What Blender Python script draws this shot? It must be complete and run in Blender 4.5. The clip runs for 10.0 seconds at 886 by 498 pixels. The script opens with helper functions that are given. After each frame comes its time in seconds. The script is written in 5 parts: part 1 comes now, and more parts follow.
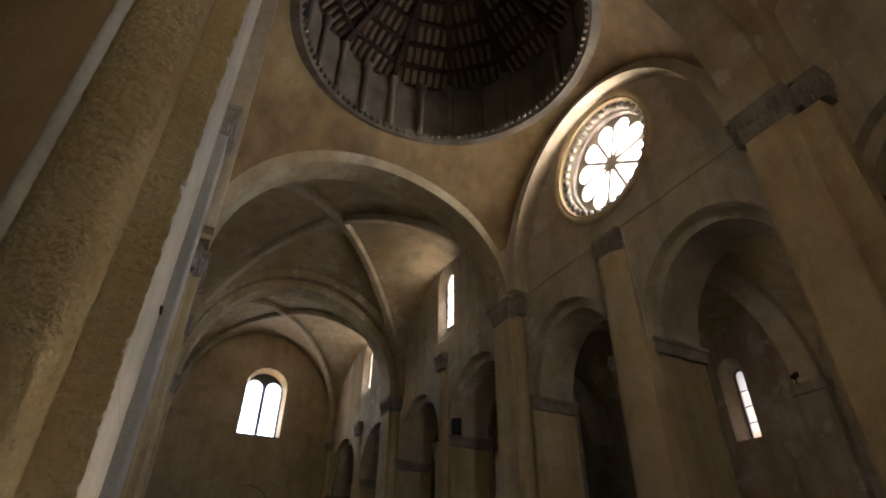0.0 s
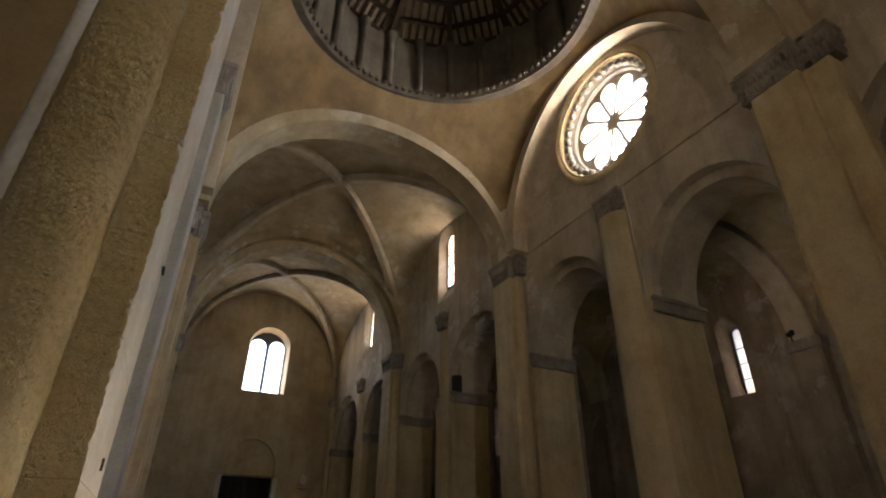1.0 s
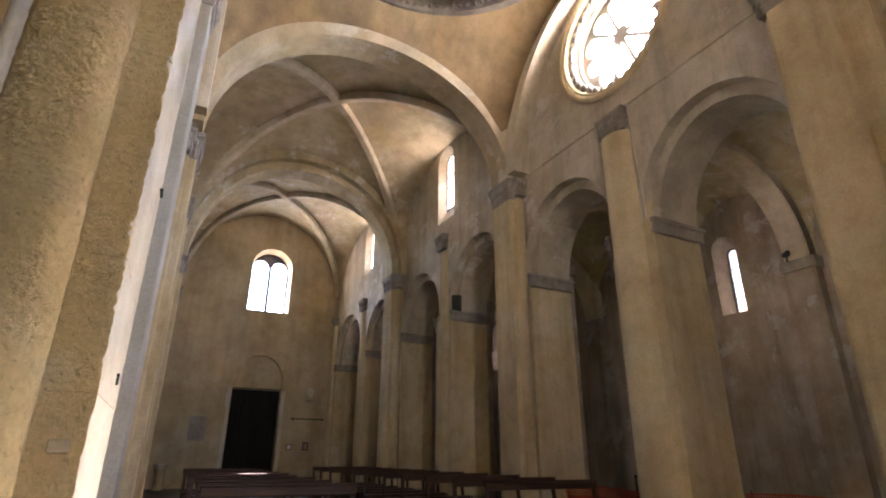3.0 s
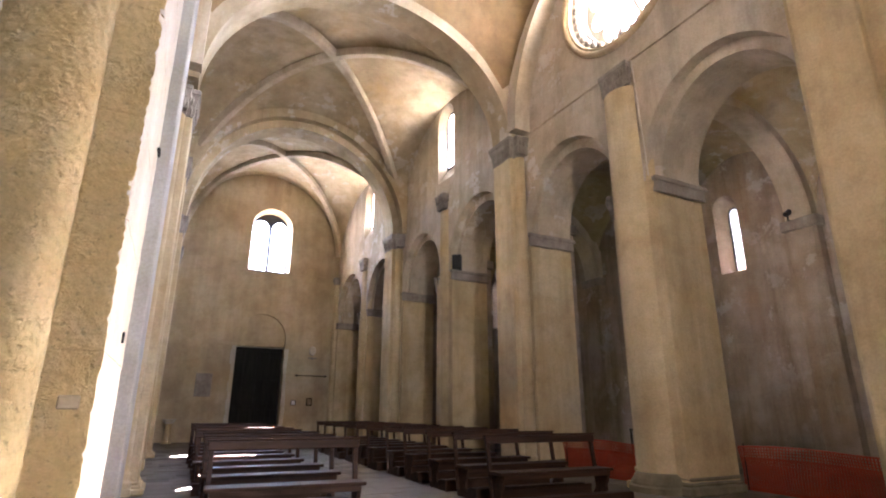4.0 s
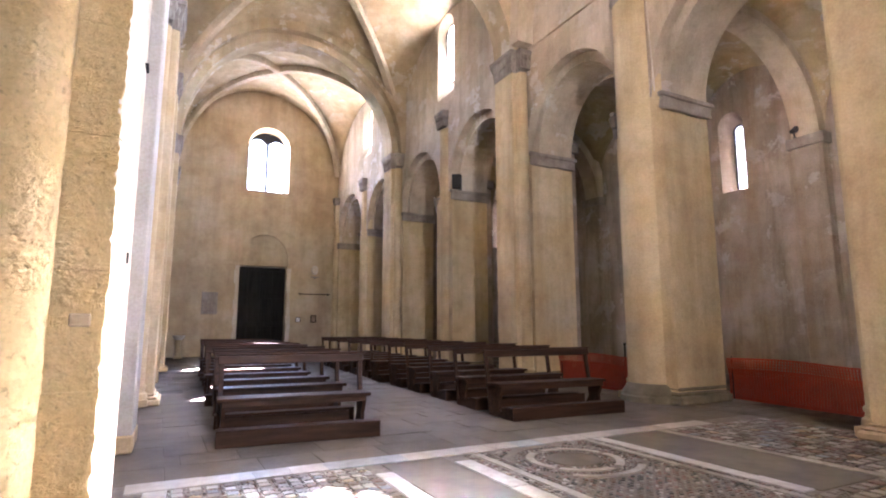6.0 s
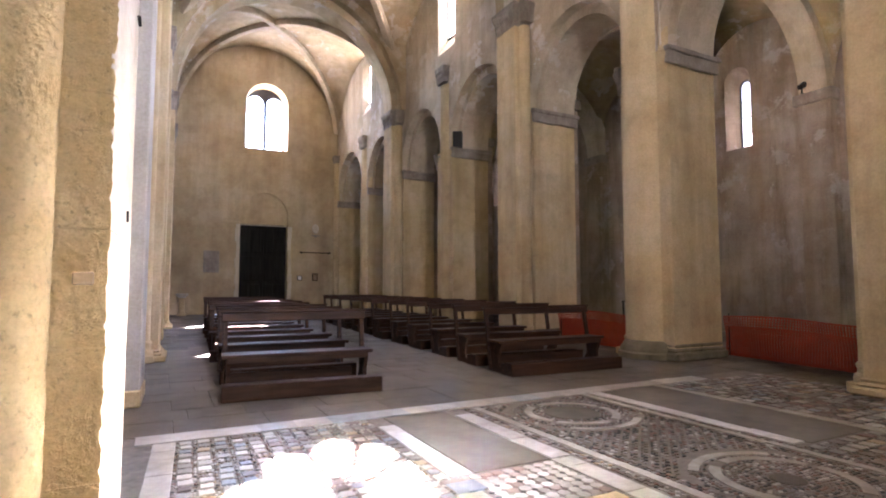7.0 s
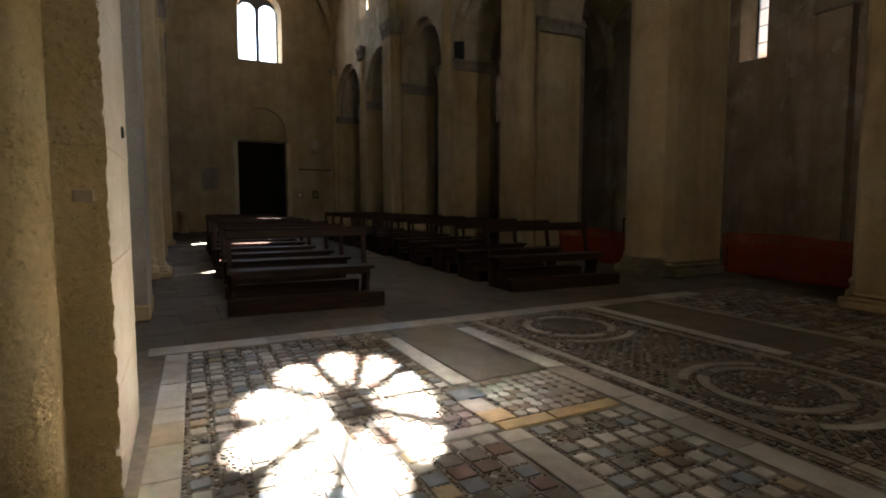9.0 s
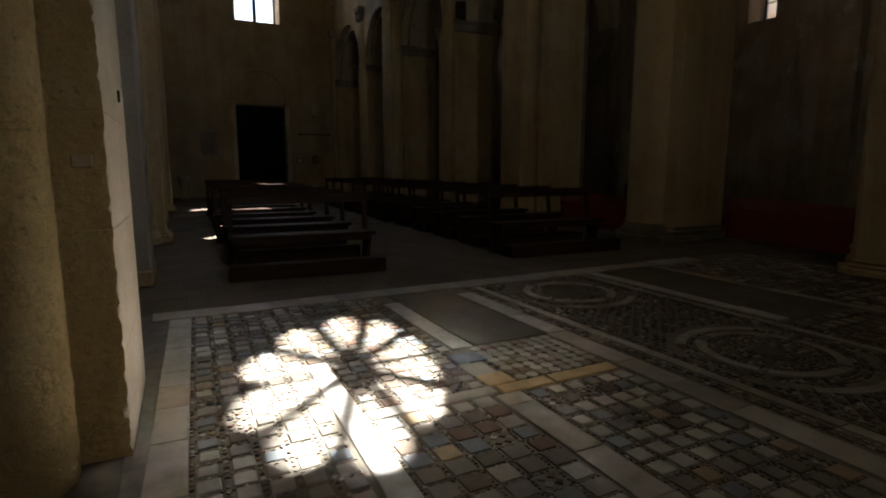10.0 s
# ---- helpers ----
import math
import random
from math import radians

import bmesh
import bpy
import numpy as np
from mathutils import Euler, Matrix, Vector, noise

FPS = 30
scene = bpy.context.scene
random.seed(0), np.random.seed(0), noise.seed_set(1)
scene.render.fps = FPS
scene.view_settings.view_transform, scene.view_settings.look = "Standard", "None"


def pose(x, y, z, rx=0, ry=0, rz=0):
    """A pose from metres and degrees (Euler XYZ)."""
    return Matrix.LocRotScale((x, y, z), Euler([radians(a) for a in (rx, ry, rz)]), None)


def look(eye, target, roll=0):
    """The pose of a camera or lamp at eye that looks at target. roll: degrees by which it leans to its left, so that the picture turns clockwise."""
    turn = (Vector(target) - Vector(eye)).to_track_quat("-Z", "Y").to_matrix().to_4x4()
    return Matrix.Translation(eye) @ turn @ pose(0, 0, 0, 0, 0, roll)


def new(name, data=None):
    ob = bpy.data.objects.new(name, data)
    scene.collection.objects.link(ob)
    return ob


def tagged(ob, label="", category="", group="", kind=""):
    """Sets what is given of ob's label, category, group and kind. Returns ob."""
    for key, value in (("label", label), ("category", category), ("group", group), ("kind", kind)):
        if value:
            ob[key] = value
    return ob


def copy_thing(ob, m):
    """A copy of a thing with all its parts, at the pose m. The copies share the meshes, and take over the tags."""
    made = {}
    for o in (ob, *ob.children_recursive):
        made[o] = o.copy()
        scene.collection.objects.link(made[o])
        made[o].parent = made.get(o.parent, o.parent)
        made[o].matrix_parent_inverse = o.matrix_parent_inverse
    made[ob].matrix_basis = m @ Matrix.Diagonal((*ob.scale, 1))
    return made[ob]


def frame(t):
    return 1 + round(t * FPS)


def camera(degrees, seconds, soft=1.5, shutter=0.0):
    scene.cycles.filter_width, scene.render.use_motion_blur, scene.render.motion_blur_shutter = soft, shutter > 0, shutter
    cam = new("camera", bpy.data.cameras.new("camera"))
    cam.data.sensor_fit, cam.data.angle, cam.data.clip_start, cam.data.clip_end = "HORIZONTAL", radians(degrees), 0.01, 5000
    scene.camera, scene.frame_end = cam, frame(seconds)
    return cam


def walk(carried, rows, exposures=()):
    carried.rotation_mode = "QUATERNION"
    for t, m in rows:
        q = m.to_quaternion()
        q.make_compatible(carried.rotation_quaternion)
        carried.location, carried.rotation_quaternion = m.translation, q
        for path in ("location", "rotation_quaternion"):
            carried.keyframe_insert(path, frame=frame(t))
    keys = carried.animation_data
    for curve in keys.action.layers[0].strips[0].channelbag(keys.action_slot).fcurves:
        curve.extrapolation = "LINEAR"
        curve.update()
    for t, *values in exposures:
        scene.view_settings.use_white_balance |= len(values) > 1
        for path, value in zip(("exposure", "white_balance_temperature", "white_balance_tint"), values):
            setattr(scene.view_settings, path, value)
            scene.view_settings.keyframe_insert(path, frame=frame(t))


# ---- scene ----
# A Romanesque church: nave along +Y towards the entrance, crossing with a
# timber-roofed drum over the near bay, aisles on both sides.
H = 1.4
YAW = -27.6
cam = camera(78.4, 10.0, soft=2.0)
PATH = [(0.0, -0.1, 33.4, -0.5), (0.5, 0.0, 31.3, -0.5), (1.0, 0.0, 29.2, -0.4), (1.5, 0.0, 27.2, -0.4),
        (2.0, 0.0, 25.2, -0.3), (2.5, 0.0, 23.1, -0.3), (4.0, 0.1, 16.7, -0.2), (4.5, 0.1, 14.6, -0.2),
        (5.0, 0.1, 12.5, -0.2), (5.5, 0.1, 10.4, -0.1), (7.0, 0.2, 3.9, 0.0), (7.5, 0.2, 1.7, -0.1),
        (8.0, 0.3, -0.5, -0.1), (8.5, 0.3, -2.7, -0.1), (9.0, 0.3, -4.8, 0.0), (9.5, 0.4, -6.7, 0.0),
        (10.0, 0.4, -8.4, 0.0)]
EXPOSURE = [(0.0, 4.70, 6180, 13), (1.0, 5.0, 6180, 13), (2.0, 5.6, 5980, 15), (2.5, 6.0, 5880, 17), (4.0, 7.2, 5630, 23),
            (4.5, 7.45, 5580, 25), (5.5, 7.8, 5430, 27), (7.0, 7.3, 5530, 25), (7.5, 6.85, 5630, 23), (8.0, 6.2, 6040, 19),
            (8.5, 5.5, 6360, 13), (9.0, 4.75, 6360, 11), (9.5, 4.0, 6360, 9), (10.0, 3.4, 6360, 9)]
walk(cam, [(t, pose(0, 0, H, 90 + p, r, YAW + y)) for t, y, p, r in PATH], EXPOSURE)

# ---- light ----
SUN_DIR = Vector((7.9, 4.03, 11.42)).normalized()      # towards the sun
world = bpy.data.worlds.new("sky")
scene.world = world
world.use_nodes = True
wn = world.node_tree.nodes
sky = wn.new("ShaderNodeTexSky")
sky.sky_type = 'NISHITA'
sky.sun_disc = False
sky.sun_elevation = math.asin(SUN_DIR.z)
sky.sun_rotation = math.atan2(SUN_DIR.x, SUN_DIR.y)
world.node_tree.links.new(sky.outputs[0], wn["Background"].inputs[0])
wn["Background"].inputs[1].default_value = 0.05
sun_data = bpy.data.lights.new("sun", 'SUN')
sun_data.energy, sun_data.angle, sun_data.color = 5.0, radians(0.55), (1.0, 0.95, 0.87)
sun = new("sun", sun_data)
sun.matrix_world = look(SUN_DIR * 60, (0, 0, 0))


def window_light(name, at, target, width, height, watts, color=(0.86, 0.93, 1.0)):
    """Sky light that enters by one window opening."""
    d = bpy.data.lights.new(name, 'AREA')
    d.shape, d.size, d.size_y, d.energy, d.color = 'RECTANGLE', width, height, watts, color
    ob = new(name, d)
    ob.matrix_world = look(at, target)
    return ob


# ---- materials ----
def material(name):
    m = bpy.data.materials.new(name)
    m.use_nodes = True
    return m, m.node_tree.nodes, m.node_tree.links, m.node_tree.nodes["Principled BSDF"]


def noise_node(n, l, scale, detail=5.0, rough=0.6, vec=None):
    t = n.new("ShaderNodeTexNoise")
    t.inputs["Scale"].default_value, t.inputs["Detail"].default_value = scale, detail
    t.inputs["Roughness"].default_value = rough
    if vec is None:
        vec = n.new("ShaderNodeNewGeometry").outputs["Position"]
    l.new(vec, t.inputs["Vector"])
    return t.outputs["Fac"]


def ramp(n, l, fac, stops):
    r = n.new("ShaderNodeValToRGB")
    while len(r.color_ramp.elements) < len(stops):
        r.color_ramp.elements.new(0.5)
    for e, (p, c) in zip(r.color_ramp.elements, stops):
        e.position, e.color = p, (*c, 1.0) if len(c) == 3 else c
    l.new(fac, r.inputs[0])
    return r.outputs[0]


def mix(n, l, kind, fac, a, b):
    m = n.new("ShaderNodeMix")
    m.data_type, m.blend_type = 'RGBA', kind
    for socket, v in ((m.inputs[0], fac), (m.inputs[6], a), (m.inputs[7], b)):
        if isinstance(v, (int, float)):
            socket.default_value = v
        elif isinstance(v, tuple):
            socket.default_value = (*v, 1.0)
        else:
            l.new(v, socket)
    return m.outputs[2]


def bump(n, l, p, height, strength, distance=0.02):
    b = n.new("ShaderNodeBump")
    b.inputs["Strength"].default_value, b.inputs["Distance"].default_value = strength, distance
    l.new(height, b.inputs["Height"])
    l.new(b.outputs[0], p.inputs["Normal"])


def stretched(n, l, sx, sy, sz):
    g = n.new("ShaderNodeNewGeometry").outputs["Position"]
    m = n.new("ShaderNodeMapping")
    m.inputs["Scale"].default_value = (sx, sy, sz)
    l.new(g, m.inputs["Vector"])
    return m.outputs[0]


def mineral(name, light, mid, dark, stain, scale=0.55, relief=0.35, fine=28.0, streak=0.45, rough=0.92, per_object=0.0, flakes=None, rust=None, pitted=False):
    """Old limestone or lime plaster: cloudy tone, long vertical stains, grain and pits."""
    m, n, l, p = material(name)
    cloud = ramp(n, l, noise_node(n, l, scale, 6, 0.62), [(0.30, dark), (0.5, mid), (0.70, light)])
    runs = ramp(n, l, noise_node(n, l, 1.0, 5, 0.65, stretched(n, l, 1.6, 1.6, 0.16)), [(0.46, (0, 0, 0)), (0.68, (1, 1, 1))])
    damp = n.new("ShaderNodeMath")
    damp.operation = 'MULTIPLY'
    l.new(runs, damp.inputs[0])
    damp.inputs[1].default_value = streak
    c = mix(n, l, 'MIX', damp.outputs[0], cloud, stain)
    if flakes:
        mask = ramp(n, l, noise_node(n, l, 1.15, 9, 0.68), [(0.56, (0, 0, 0)), (0.585, (1, 1, 1))])
        near_ = ramp(n, l, noise_node(n, l, 0.22, 2, 0.5), [(0.42, (0, 0, 0)), (0.6, (0.75, 0.75, 0.75))])
        both = n.new("ShaderNodeMath")
        both.operation = 'MULTIPLY'
        l.new(mask, both.inputs[0])
        l.new(near_, both.inputs[1])
        c = mix(n, l, 'MIX', both.outputs[0], c, flakes)
    if rust:
        long_ = ramp(n, l, noise_node(n, l, 1.0, 4, 0.6, stretched(n, l, 0.9, 0.9, 0.07)), [(0.54, (0, 0, 0)), (0.72, (0.7, 0.7, 0.7))])
        c = mix(n, l, 'MIX', long_, c, rust)
        patchy = ramp(n, l, noise_node(n, l, 2.6, 8, 0.7), [(0.34, (0.87, 0.86, 0.845)), (0.5, (1, 1, 1)), (0.68, (1.06, 1.06, 1.06))])
        c = mix(n, l, 'MULTIPLY', 1.0, c, patchy)
    grain = noise_node(n, l, fine, 6, 0.7)
    c = mix(n, l, 'MULTIPLY', 0.55, c, ramp(n, l, grain, [(0.25, (0.62, 0.6, 0.57)), (0.6, (1.0, 1.0, 1.0))]))
    if per_object:
        o = n.new("ShaderNodeObjectInfo").outputs["Random"]
        c = mix(n, l, 'MULTIPLY', per_object, c, ramp(n, l, o, [(0.0, (0.55, 0.53, 0.5)), (0.5, (0.85, 0.83, 0.8)), (1.0, (1.0, 1.0, 1.0))]))
    l.new(c, p.inputs["Base Color"])
    p.inputs["Roughness"].default_value = rough
    pits = noise_node(n, l, fine * 0.35, 8, 0.75)
    if pitted:
        holes = ramp(n, l, noise_node(n, l, 34.0, 6, 0.65), [(0.29, (0, 0, 0)), (0.42, (1, 1, 1))])
        c = mix(n, l, 'MULTIPLY', 0.32, c, holes)
        l.new(c, p.inputs["Base Color"])
        pits = mix(n, l, 'MULTIPLY', 0.9, pits, holes)
        bump(n, l, p, pits, relief, 0.09)
    else:
        bump(n, l, p, pits, relief, 0.03)
    return m


def plain(name, color, rough=0.6, metal=0.0, vary=0.25, scale=6.0, relief=0.1):
    m, n, l, p = material(name)
    dark = tuple(v * (1 - vary) for v in color)
    lite = tuple(min(1, v * (1 + vary)) for v in color)
    f = noise_node(n, l, scale, 6, 0.65)
    l.new(ramp(n, l, f, [(0.3, dark), (0.7, lite)]), p.inputs["Base Color"])
    p.inputs["Roughness"].default_value, p.inputs["Metallic"].default_value = rough, metal
    bump(n, l, p, noise_node(n, l, scale * 8, 4, 0.6), relief, 0.005)
    return m


def wood(name, light, dark, rough=0.45, along=(14, 1.2, 14), relief=0.15):
    m, n, l, p = material(name)
    g = noise_node(n, l, 1.0, 6, 0.6, stretched(n, l, *along))
    c = ramp(n, l, g, [(0.3, dark), (0.65, light)])
    o = n.new("ShaderNodeObjectInfo").outputs["Random"]
    c = mix(n, l, 'MULTIPLY', 0.5, c, ramp(n, l, o, [(0.0, (0.6, 0.6, 0.6)), (1.0, (1, 1, 1))]))
    l.new(c, p.inputs["Base Color"])
    p.inputs["Roughness"].default_value, p.inputs["Specular IOR Level"].default_value = rough, 0.25
    bump(n, l, p, g, relief, 0.004)
    return m


STONE = mineral("ochre_stone", (0.68, 0.555, 0.36), (0.60, 0.465, 0.265), (0.48, 0.35, 0.18), (0.31, 0.22, 0.11), streak=0.5, rust=(0.40, 0.26, 0.105))
ARCHSTONE = mineral("pale_arch_stone", (0.66, 0.565, 0.44), (0.575, 0.48, 0.355), (0.45, 0.36, 0.25), (0.32, 0.25, 0.165), streak=0.5, rust=(0.38, 0.28, 0.16))
NEAR_STONE = mineral("pitted_ochre_stone", (0.765, 0.60, 0.325), (0.70, 0.52, 0.24), (0.59, 0.41, 0.16), (0.475, 0.31, 0.105),
                     scale=0.9, relief=0.75, fine=36.0, streak=0.25, pitted=True)
PLASTER = mineral("worn_lime_plaster", (0.65, 0.565, 0.455), (0.56, 0.47, 0.355), (0.445, 0.36, 0.25), (0.34, 0.285, 0.21), scale=0.8, streak=0.7, flakes=(0.70, 0.66, 0.62), rust=(0.38, 0.28, 0.19))
OCHRE = mineral("ochre_lime_plaster", (0.61, 0.495, 0.335), (0.52, 0.405, 0.25), (0.40, 0.30, 0.175), (0.30, 0.23, 0.15), scale=0.6, streak=0.35, rust=(0.36, 0.255, 0.15))
# stained plaster made darker than the nave's, so the aisles' shade is in its colour
AISLE_DARK = mineral("shaded_aisle_plaster", (0.46, 0.375, 0.30), (0.365, 0.29, 0.225), (0.25, 0.19, 0.14), (0.19, 0.15, 0.105), scale=0.7, streak=0.8, flakes=(0.47, 0.41, 0.36), rust=(0.27, 0.185, 0.105))
VAULT = mineral("vault_plaster", (0.57, 0.47, 0.325), (0.485, 0.38, 0.24), (0.37, 0.275, 0.155), (0.285, 0.23, 0.13), scale=0.45, streak=0.6, flakes=(0.64, 0.58, 0.49), rust=(0.40, 0.285, 0.13))
# brown-stained plaster of the pendentives, toned darker; also on the nearest pier's core
STAINED_DARK = mineral("darkened_stained_plaster", (0.37, 0.26, 0.13), (0.275, 0.18, 0.08), (0.165, 0.105, 0.048), (0.14, 0.095, 0.05), scale=0.5,
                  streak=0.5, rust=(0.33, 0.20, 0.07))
# drum plaster toned dark: the drum's dimness is put into the colour
DRUM_DARK = mineral("shaded_drum_plaster", (0.24, 0.195, 0.14), (0.175, 0.14, 0.10), (0.11, 0.085, 0.06), (0.08, 0.065, 0.05), scale=0.9, streak=0.6)
GREY = mineral("grey_peperino", (0.41, 0.36, 0.305), (0.325, 0.28, 0.235), (0.22, 0.185, 0.155), (0.15, 0.125, 0.10), scale=2.5, relief=0.6)
DIRTY = mineral("dirty_base_stone", (0.30, 0.25, 0.16), (0.215, 0.18, 0.11), (0.13, 0.112, 0.068), (0.09, 0.085, 0.05), scale=2.0, relief=0.6)
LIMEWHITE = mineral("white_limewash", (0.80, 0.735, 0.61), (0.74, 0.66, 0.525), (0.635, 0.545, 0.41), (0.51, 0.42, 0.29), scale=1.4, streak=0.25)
GREYWASH = mineral("grey_limewash", (0.56, 0.53, 0.475), (0.50, 0.465, 0.41), (0.41, 0.375, 0.32), (0.34, 0.33, 0.27), scale=1.1, streak=0.3)
PALE = mineral("pale_limestone", (0.72, 0.66, 0.56), (0.62, 0.55, 0.44), (0.48, 0.41, 0.31), (0.40, 0.33, 0.23), scale=1.2)
PAVING = mineral("grey_paving", (0.20, 0.165, 0.125), (0.155, 0.125, 0.092), (0.105, 0.085, 0.062), (0.08, 0.066, 0.05), scale=1.6, streak=0.2, rough=0.78, per_object=0.5)
PEW = wood("dark_pew_wood", (0.075, 0.035, 0.018), (0.025, 0.012, 0.007), rough=0.55, along=(1.0, 14, 14))
BEAM = wood("roof_beam_wood", (0.09, 0.05, 0.027), (0.04, 0.023, 0.014), rough=0.8, along=(3, 3, 3))
BOARD = wood("roof_board_wood", (0.46, 0.35, 0.23), (0.27, 0.19, 0.12), rough=0.85, along=(4, 4, 4))
DOORWOOD = wood("blackened_door_wood", (0.022, 0.017, 0.013), (0.010, 0.008, 0.006), rough=0.85, along=(12, 12, 1))
IRON = plain("dark_iron", (0.03, 0.028, 0.026), 0.6, 0.6)
LEAD = plain("grey_window_frame", (0.06, 0.06, 0.065), 0.6)
ORANGE = plain("orange_plastic", (0.36, 0.042, 0.014), 0.55, vary=0.2)
WHITE = plain("white_plastic", (0.75, 0.74, 0.70), 0.5, vary=0.08)
BLACK = plain("black_plastic", (0.015, 0.015, 0.016), 0.5)

GLASS, gn, gl, gp = material("window_glass")
gp.inputs["Base Color"].default_value = (0.96, 0.98, 1.0, 1)
gp.inputs["Roughness"].default_value, gp.inputs["Transmission Weight"].default_value, gp.inputs["IOR"].default_value = 0.0, 1.0, 1.02


# ---- mesh helpers ----
def finish(bm, name, mat, smooth=False):
    bmesh.ops.remove_doubles(bm, verts=bm.verts, dist=0.0004)
    bmesh.ops.recalc_face_normals(bm, faces=bm.faces)
    me = bpy.data.meshes.new(name)
    bm.to_mesh(me)
    bm.free()
    me.materials.append(mat)
    if smooth:
        for f in me.polygons:
            f.use_smooth = True
        me.set_sharp_from_angle(angle=radians(38))
    return me


def part(name, bm, mat, parent, label="", smooth=False):
    ob = new(name, finish(bm, name, mat, smooth))
    ob.parent = parent
    return tagged(ob, label)


def solid(name, bm, mat, label, category, kind="structure", smooth=False, group=""):
    return tagged(new(name, finish(bm, name, mat, smooth)), label, category, group, kind)


def thing(name, label, category, at=(0, 0, 0), kind="", group=""):
    ob = new(name)
    ob.location = at
    ob.empty_display_size = 0.2
    bpy.context.view_layer.update()
    return tagged(ob, label, category, group, kind)


def box(bm, x0, x1, y0, y1, z0, z1, bevel=0.0, at=None):
    """An axis-parallel block; at maps its corners to their place."""
    vs = [Vector((x, y, z)) for x in (x0, x1) for y in (y0, y1) for z in (z0, z1)]
    b = bmesh.new()
    v = [b.verts.new(c) for c in vs]
    for q in ((0, 1, 3, 2), (4, 6, 7, 5), (0, 4, 5, 1), (2, 3, 7, 6), (0, 2, 6, 4), (1, 5, 7, 3)):
        b.faces.new([v[i] for i in q])
    if bevel:
        bmesh.ops.bevel(b, geom=b.edges[:], offset=bevel, segments=1, affect='EDGES')
    put(bm, b, at)


def put(bm, b, at=None):
    """Adds the mesh b to bm, each point sent through at, and frees b."""
    m = {}
    for v in b.verts:
        m[v] = bm.verts.new(at(*v.co) if at else v.co)
    for f in b.faces:
        bm.faces.new([m[v] for v in f.verts])
    b.free()


def lathe(bm, profile, cx, cy, n=20, a0=0.0, a1=2 * math.pi, at=None, sx=1.0, sy=1.0, caps=True):
    """Turns (radius, height) pairs about the upright through cx, cy."""
    full = abs(a1 - a0) > 6.28
    rows = []
    for r, z in profile:
        row = []
        for i in range(n if full else n + 1):
            a = a0 + (a1 - a0) * i / n
            c = (cx + sx * r * math.cos(a), cy + sy * r * math.sin(a), z)
            row.append(bm.verts.new(at(*c) if at else c))
        rows.append(row)
    for r0, r1 in zip(rows, rows[1:]):
        k = len(r0)
        for i in range(k if full else k - 1):
            bm.faces.new((r0[i], r0[(i + 1) % k], r1[(i + 1) % k], r1[i]))
    for row in (rows[0], rows[-1]):
        if full and caps:
            bm.faces.new(row)


def prism(bm, loops0, loops1, to3, d0, d1):
    """A slab with holes: loops0 at depth d0, loops1 (as many points each) at depth d1; to3(a, b, d) gives the place."""
    from mathutils.geometry import tessellate_polygon
    rings = []
    for loops, d in ((loops0, d0), (loops1, d1)):
        flat = [Vector((a, b, 0)) for lp in loops for a, b in lp]
        vs = [bm.verts.new(to3(v.x, v.y, d)) for v in flat]
        for tri in tessellate_polygon([[Vector((a, b, 0)) for a, b in lp] for lp in loops]):
            try:
                bm.faces.new([vs[i] for i in tri])
            except ValueError:
                pass
        rings.append(vs)
    k = 0
    for lp in loops0:
        for i in range(len(lp)):
            a, b = k + i, k + (i + 1) % len(lp)
            bm.faces.new((rings[0][a], rings[0][b], rings[1][b], rings[1][a]))
        k += len(lp)


def sweep(bm, path, section, ups, closed=False):
    """Carries a closed section of (side, up) pairs along a path; ups gives the up direction at each point."""
    rows = []
    n = len(path)
    for i, p in enumerate(path):
        t = (path[min(i + 1, n - 1)] - path[max(i - 1, 0)]).normalized()
        up = (ups[i] - t * ups[i].dot(t)).normalized()
        side = t.cross(up)
        rows.append([bm.verts.new(p + side * a + up * b) for a, b in section])
    k = len(section)
    for r0, r1 in zip(rows, rows[1:]):
        for i in range(k):
            bm.faces.new((r0[i], r0[(i + 1) % k], r1[(i + 1) % k], r1[i]))
    bm.faces.new(rows[0])
    bm.faces.new(rows[-1])


def arc_points(c, z, r, n=20, rise=None):
    rise = rise or r
    return [(c + r * math.cos(math.pi * i / n), z + rise * math.sin(math.pi * i / n)) for i in range(n + 1)]


def arch_hole(c, half, z0, top, n=14):
    """A round-headed opening, as a loop."""
    return [(c + half, z0)] + arc_points(c, top - half, half, n) + [(c - half, z0)]


# ---- plan ----
Y_END = 29.4                       # inner face of the entrance wall
MAJOR = [-5.2, 3.4, 11.95, 20.6]   # piers of the vault bays
MINOR = [-0.9, 7.7, 16.4, 24.8]    # piers between them
Y_BACK = -9.5
IMPOST, SPRING = 6.05, 9.06
WALL_D, THICK = 0.48, 1.38         # wall face behind the pilasters' face; thickness of the arcade
AISLE_D = 7.55                     # aisle wall behind the pilasters' face
PIER_HALF = 0.58
REACH = 0.24


CAP_TOP = {-5.2: 9.06, 3.4: 9.06, 11.95: 8.92, 20.6: 8.52}      # tops of the great capitals
ARCH_CROWN = {3.4: 12.35, 11.95: 12.12, 20.6: 12.4}
MINOR_CAP = {-0.9: 8.98, 7.7: 9.0, 16.4: 8.98, 24.8: 8.62}


def right(d, y, z):
    return Vector((8.1 + d, y, z))


def left(d, y, z):
    return Vector((-0.33 + 0.029 * y - d, y, z))


def sunk(d, z):
    """The left-hand capitals sit lower; the vaults take up the difference towards the crown."""
    return 0.6 * min(1.0, max(0.0, 1 - d)) ** 2 * min(1.0, max(0.0, 1 - (z - SPRING) / 3.6))


SIDES = {"right": right, "left": left}


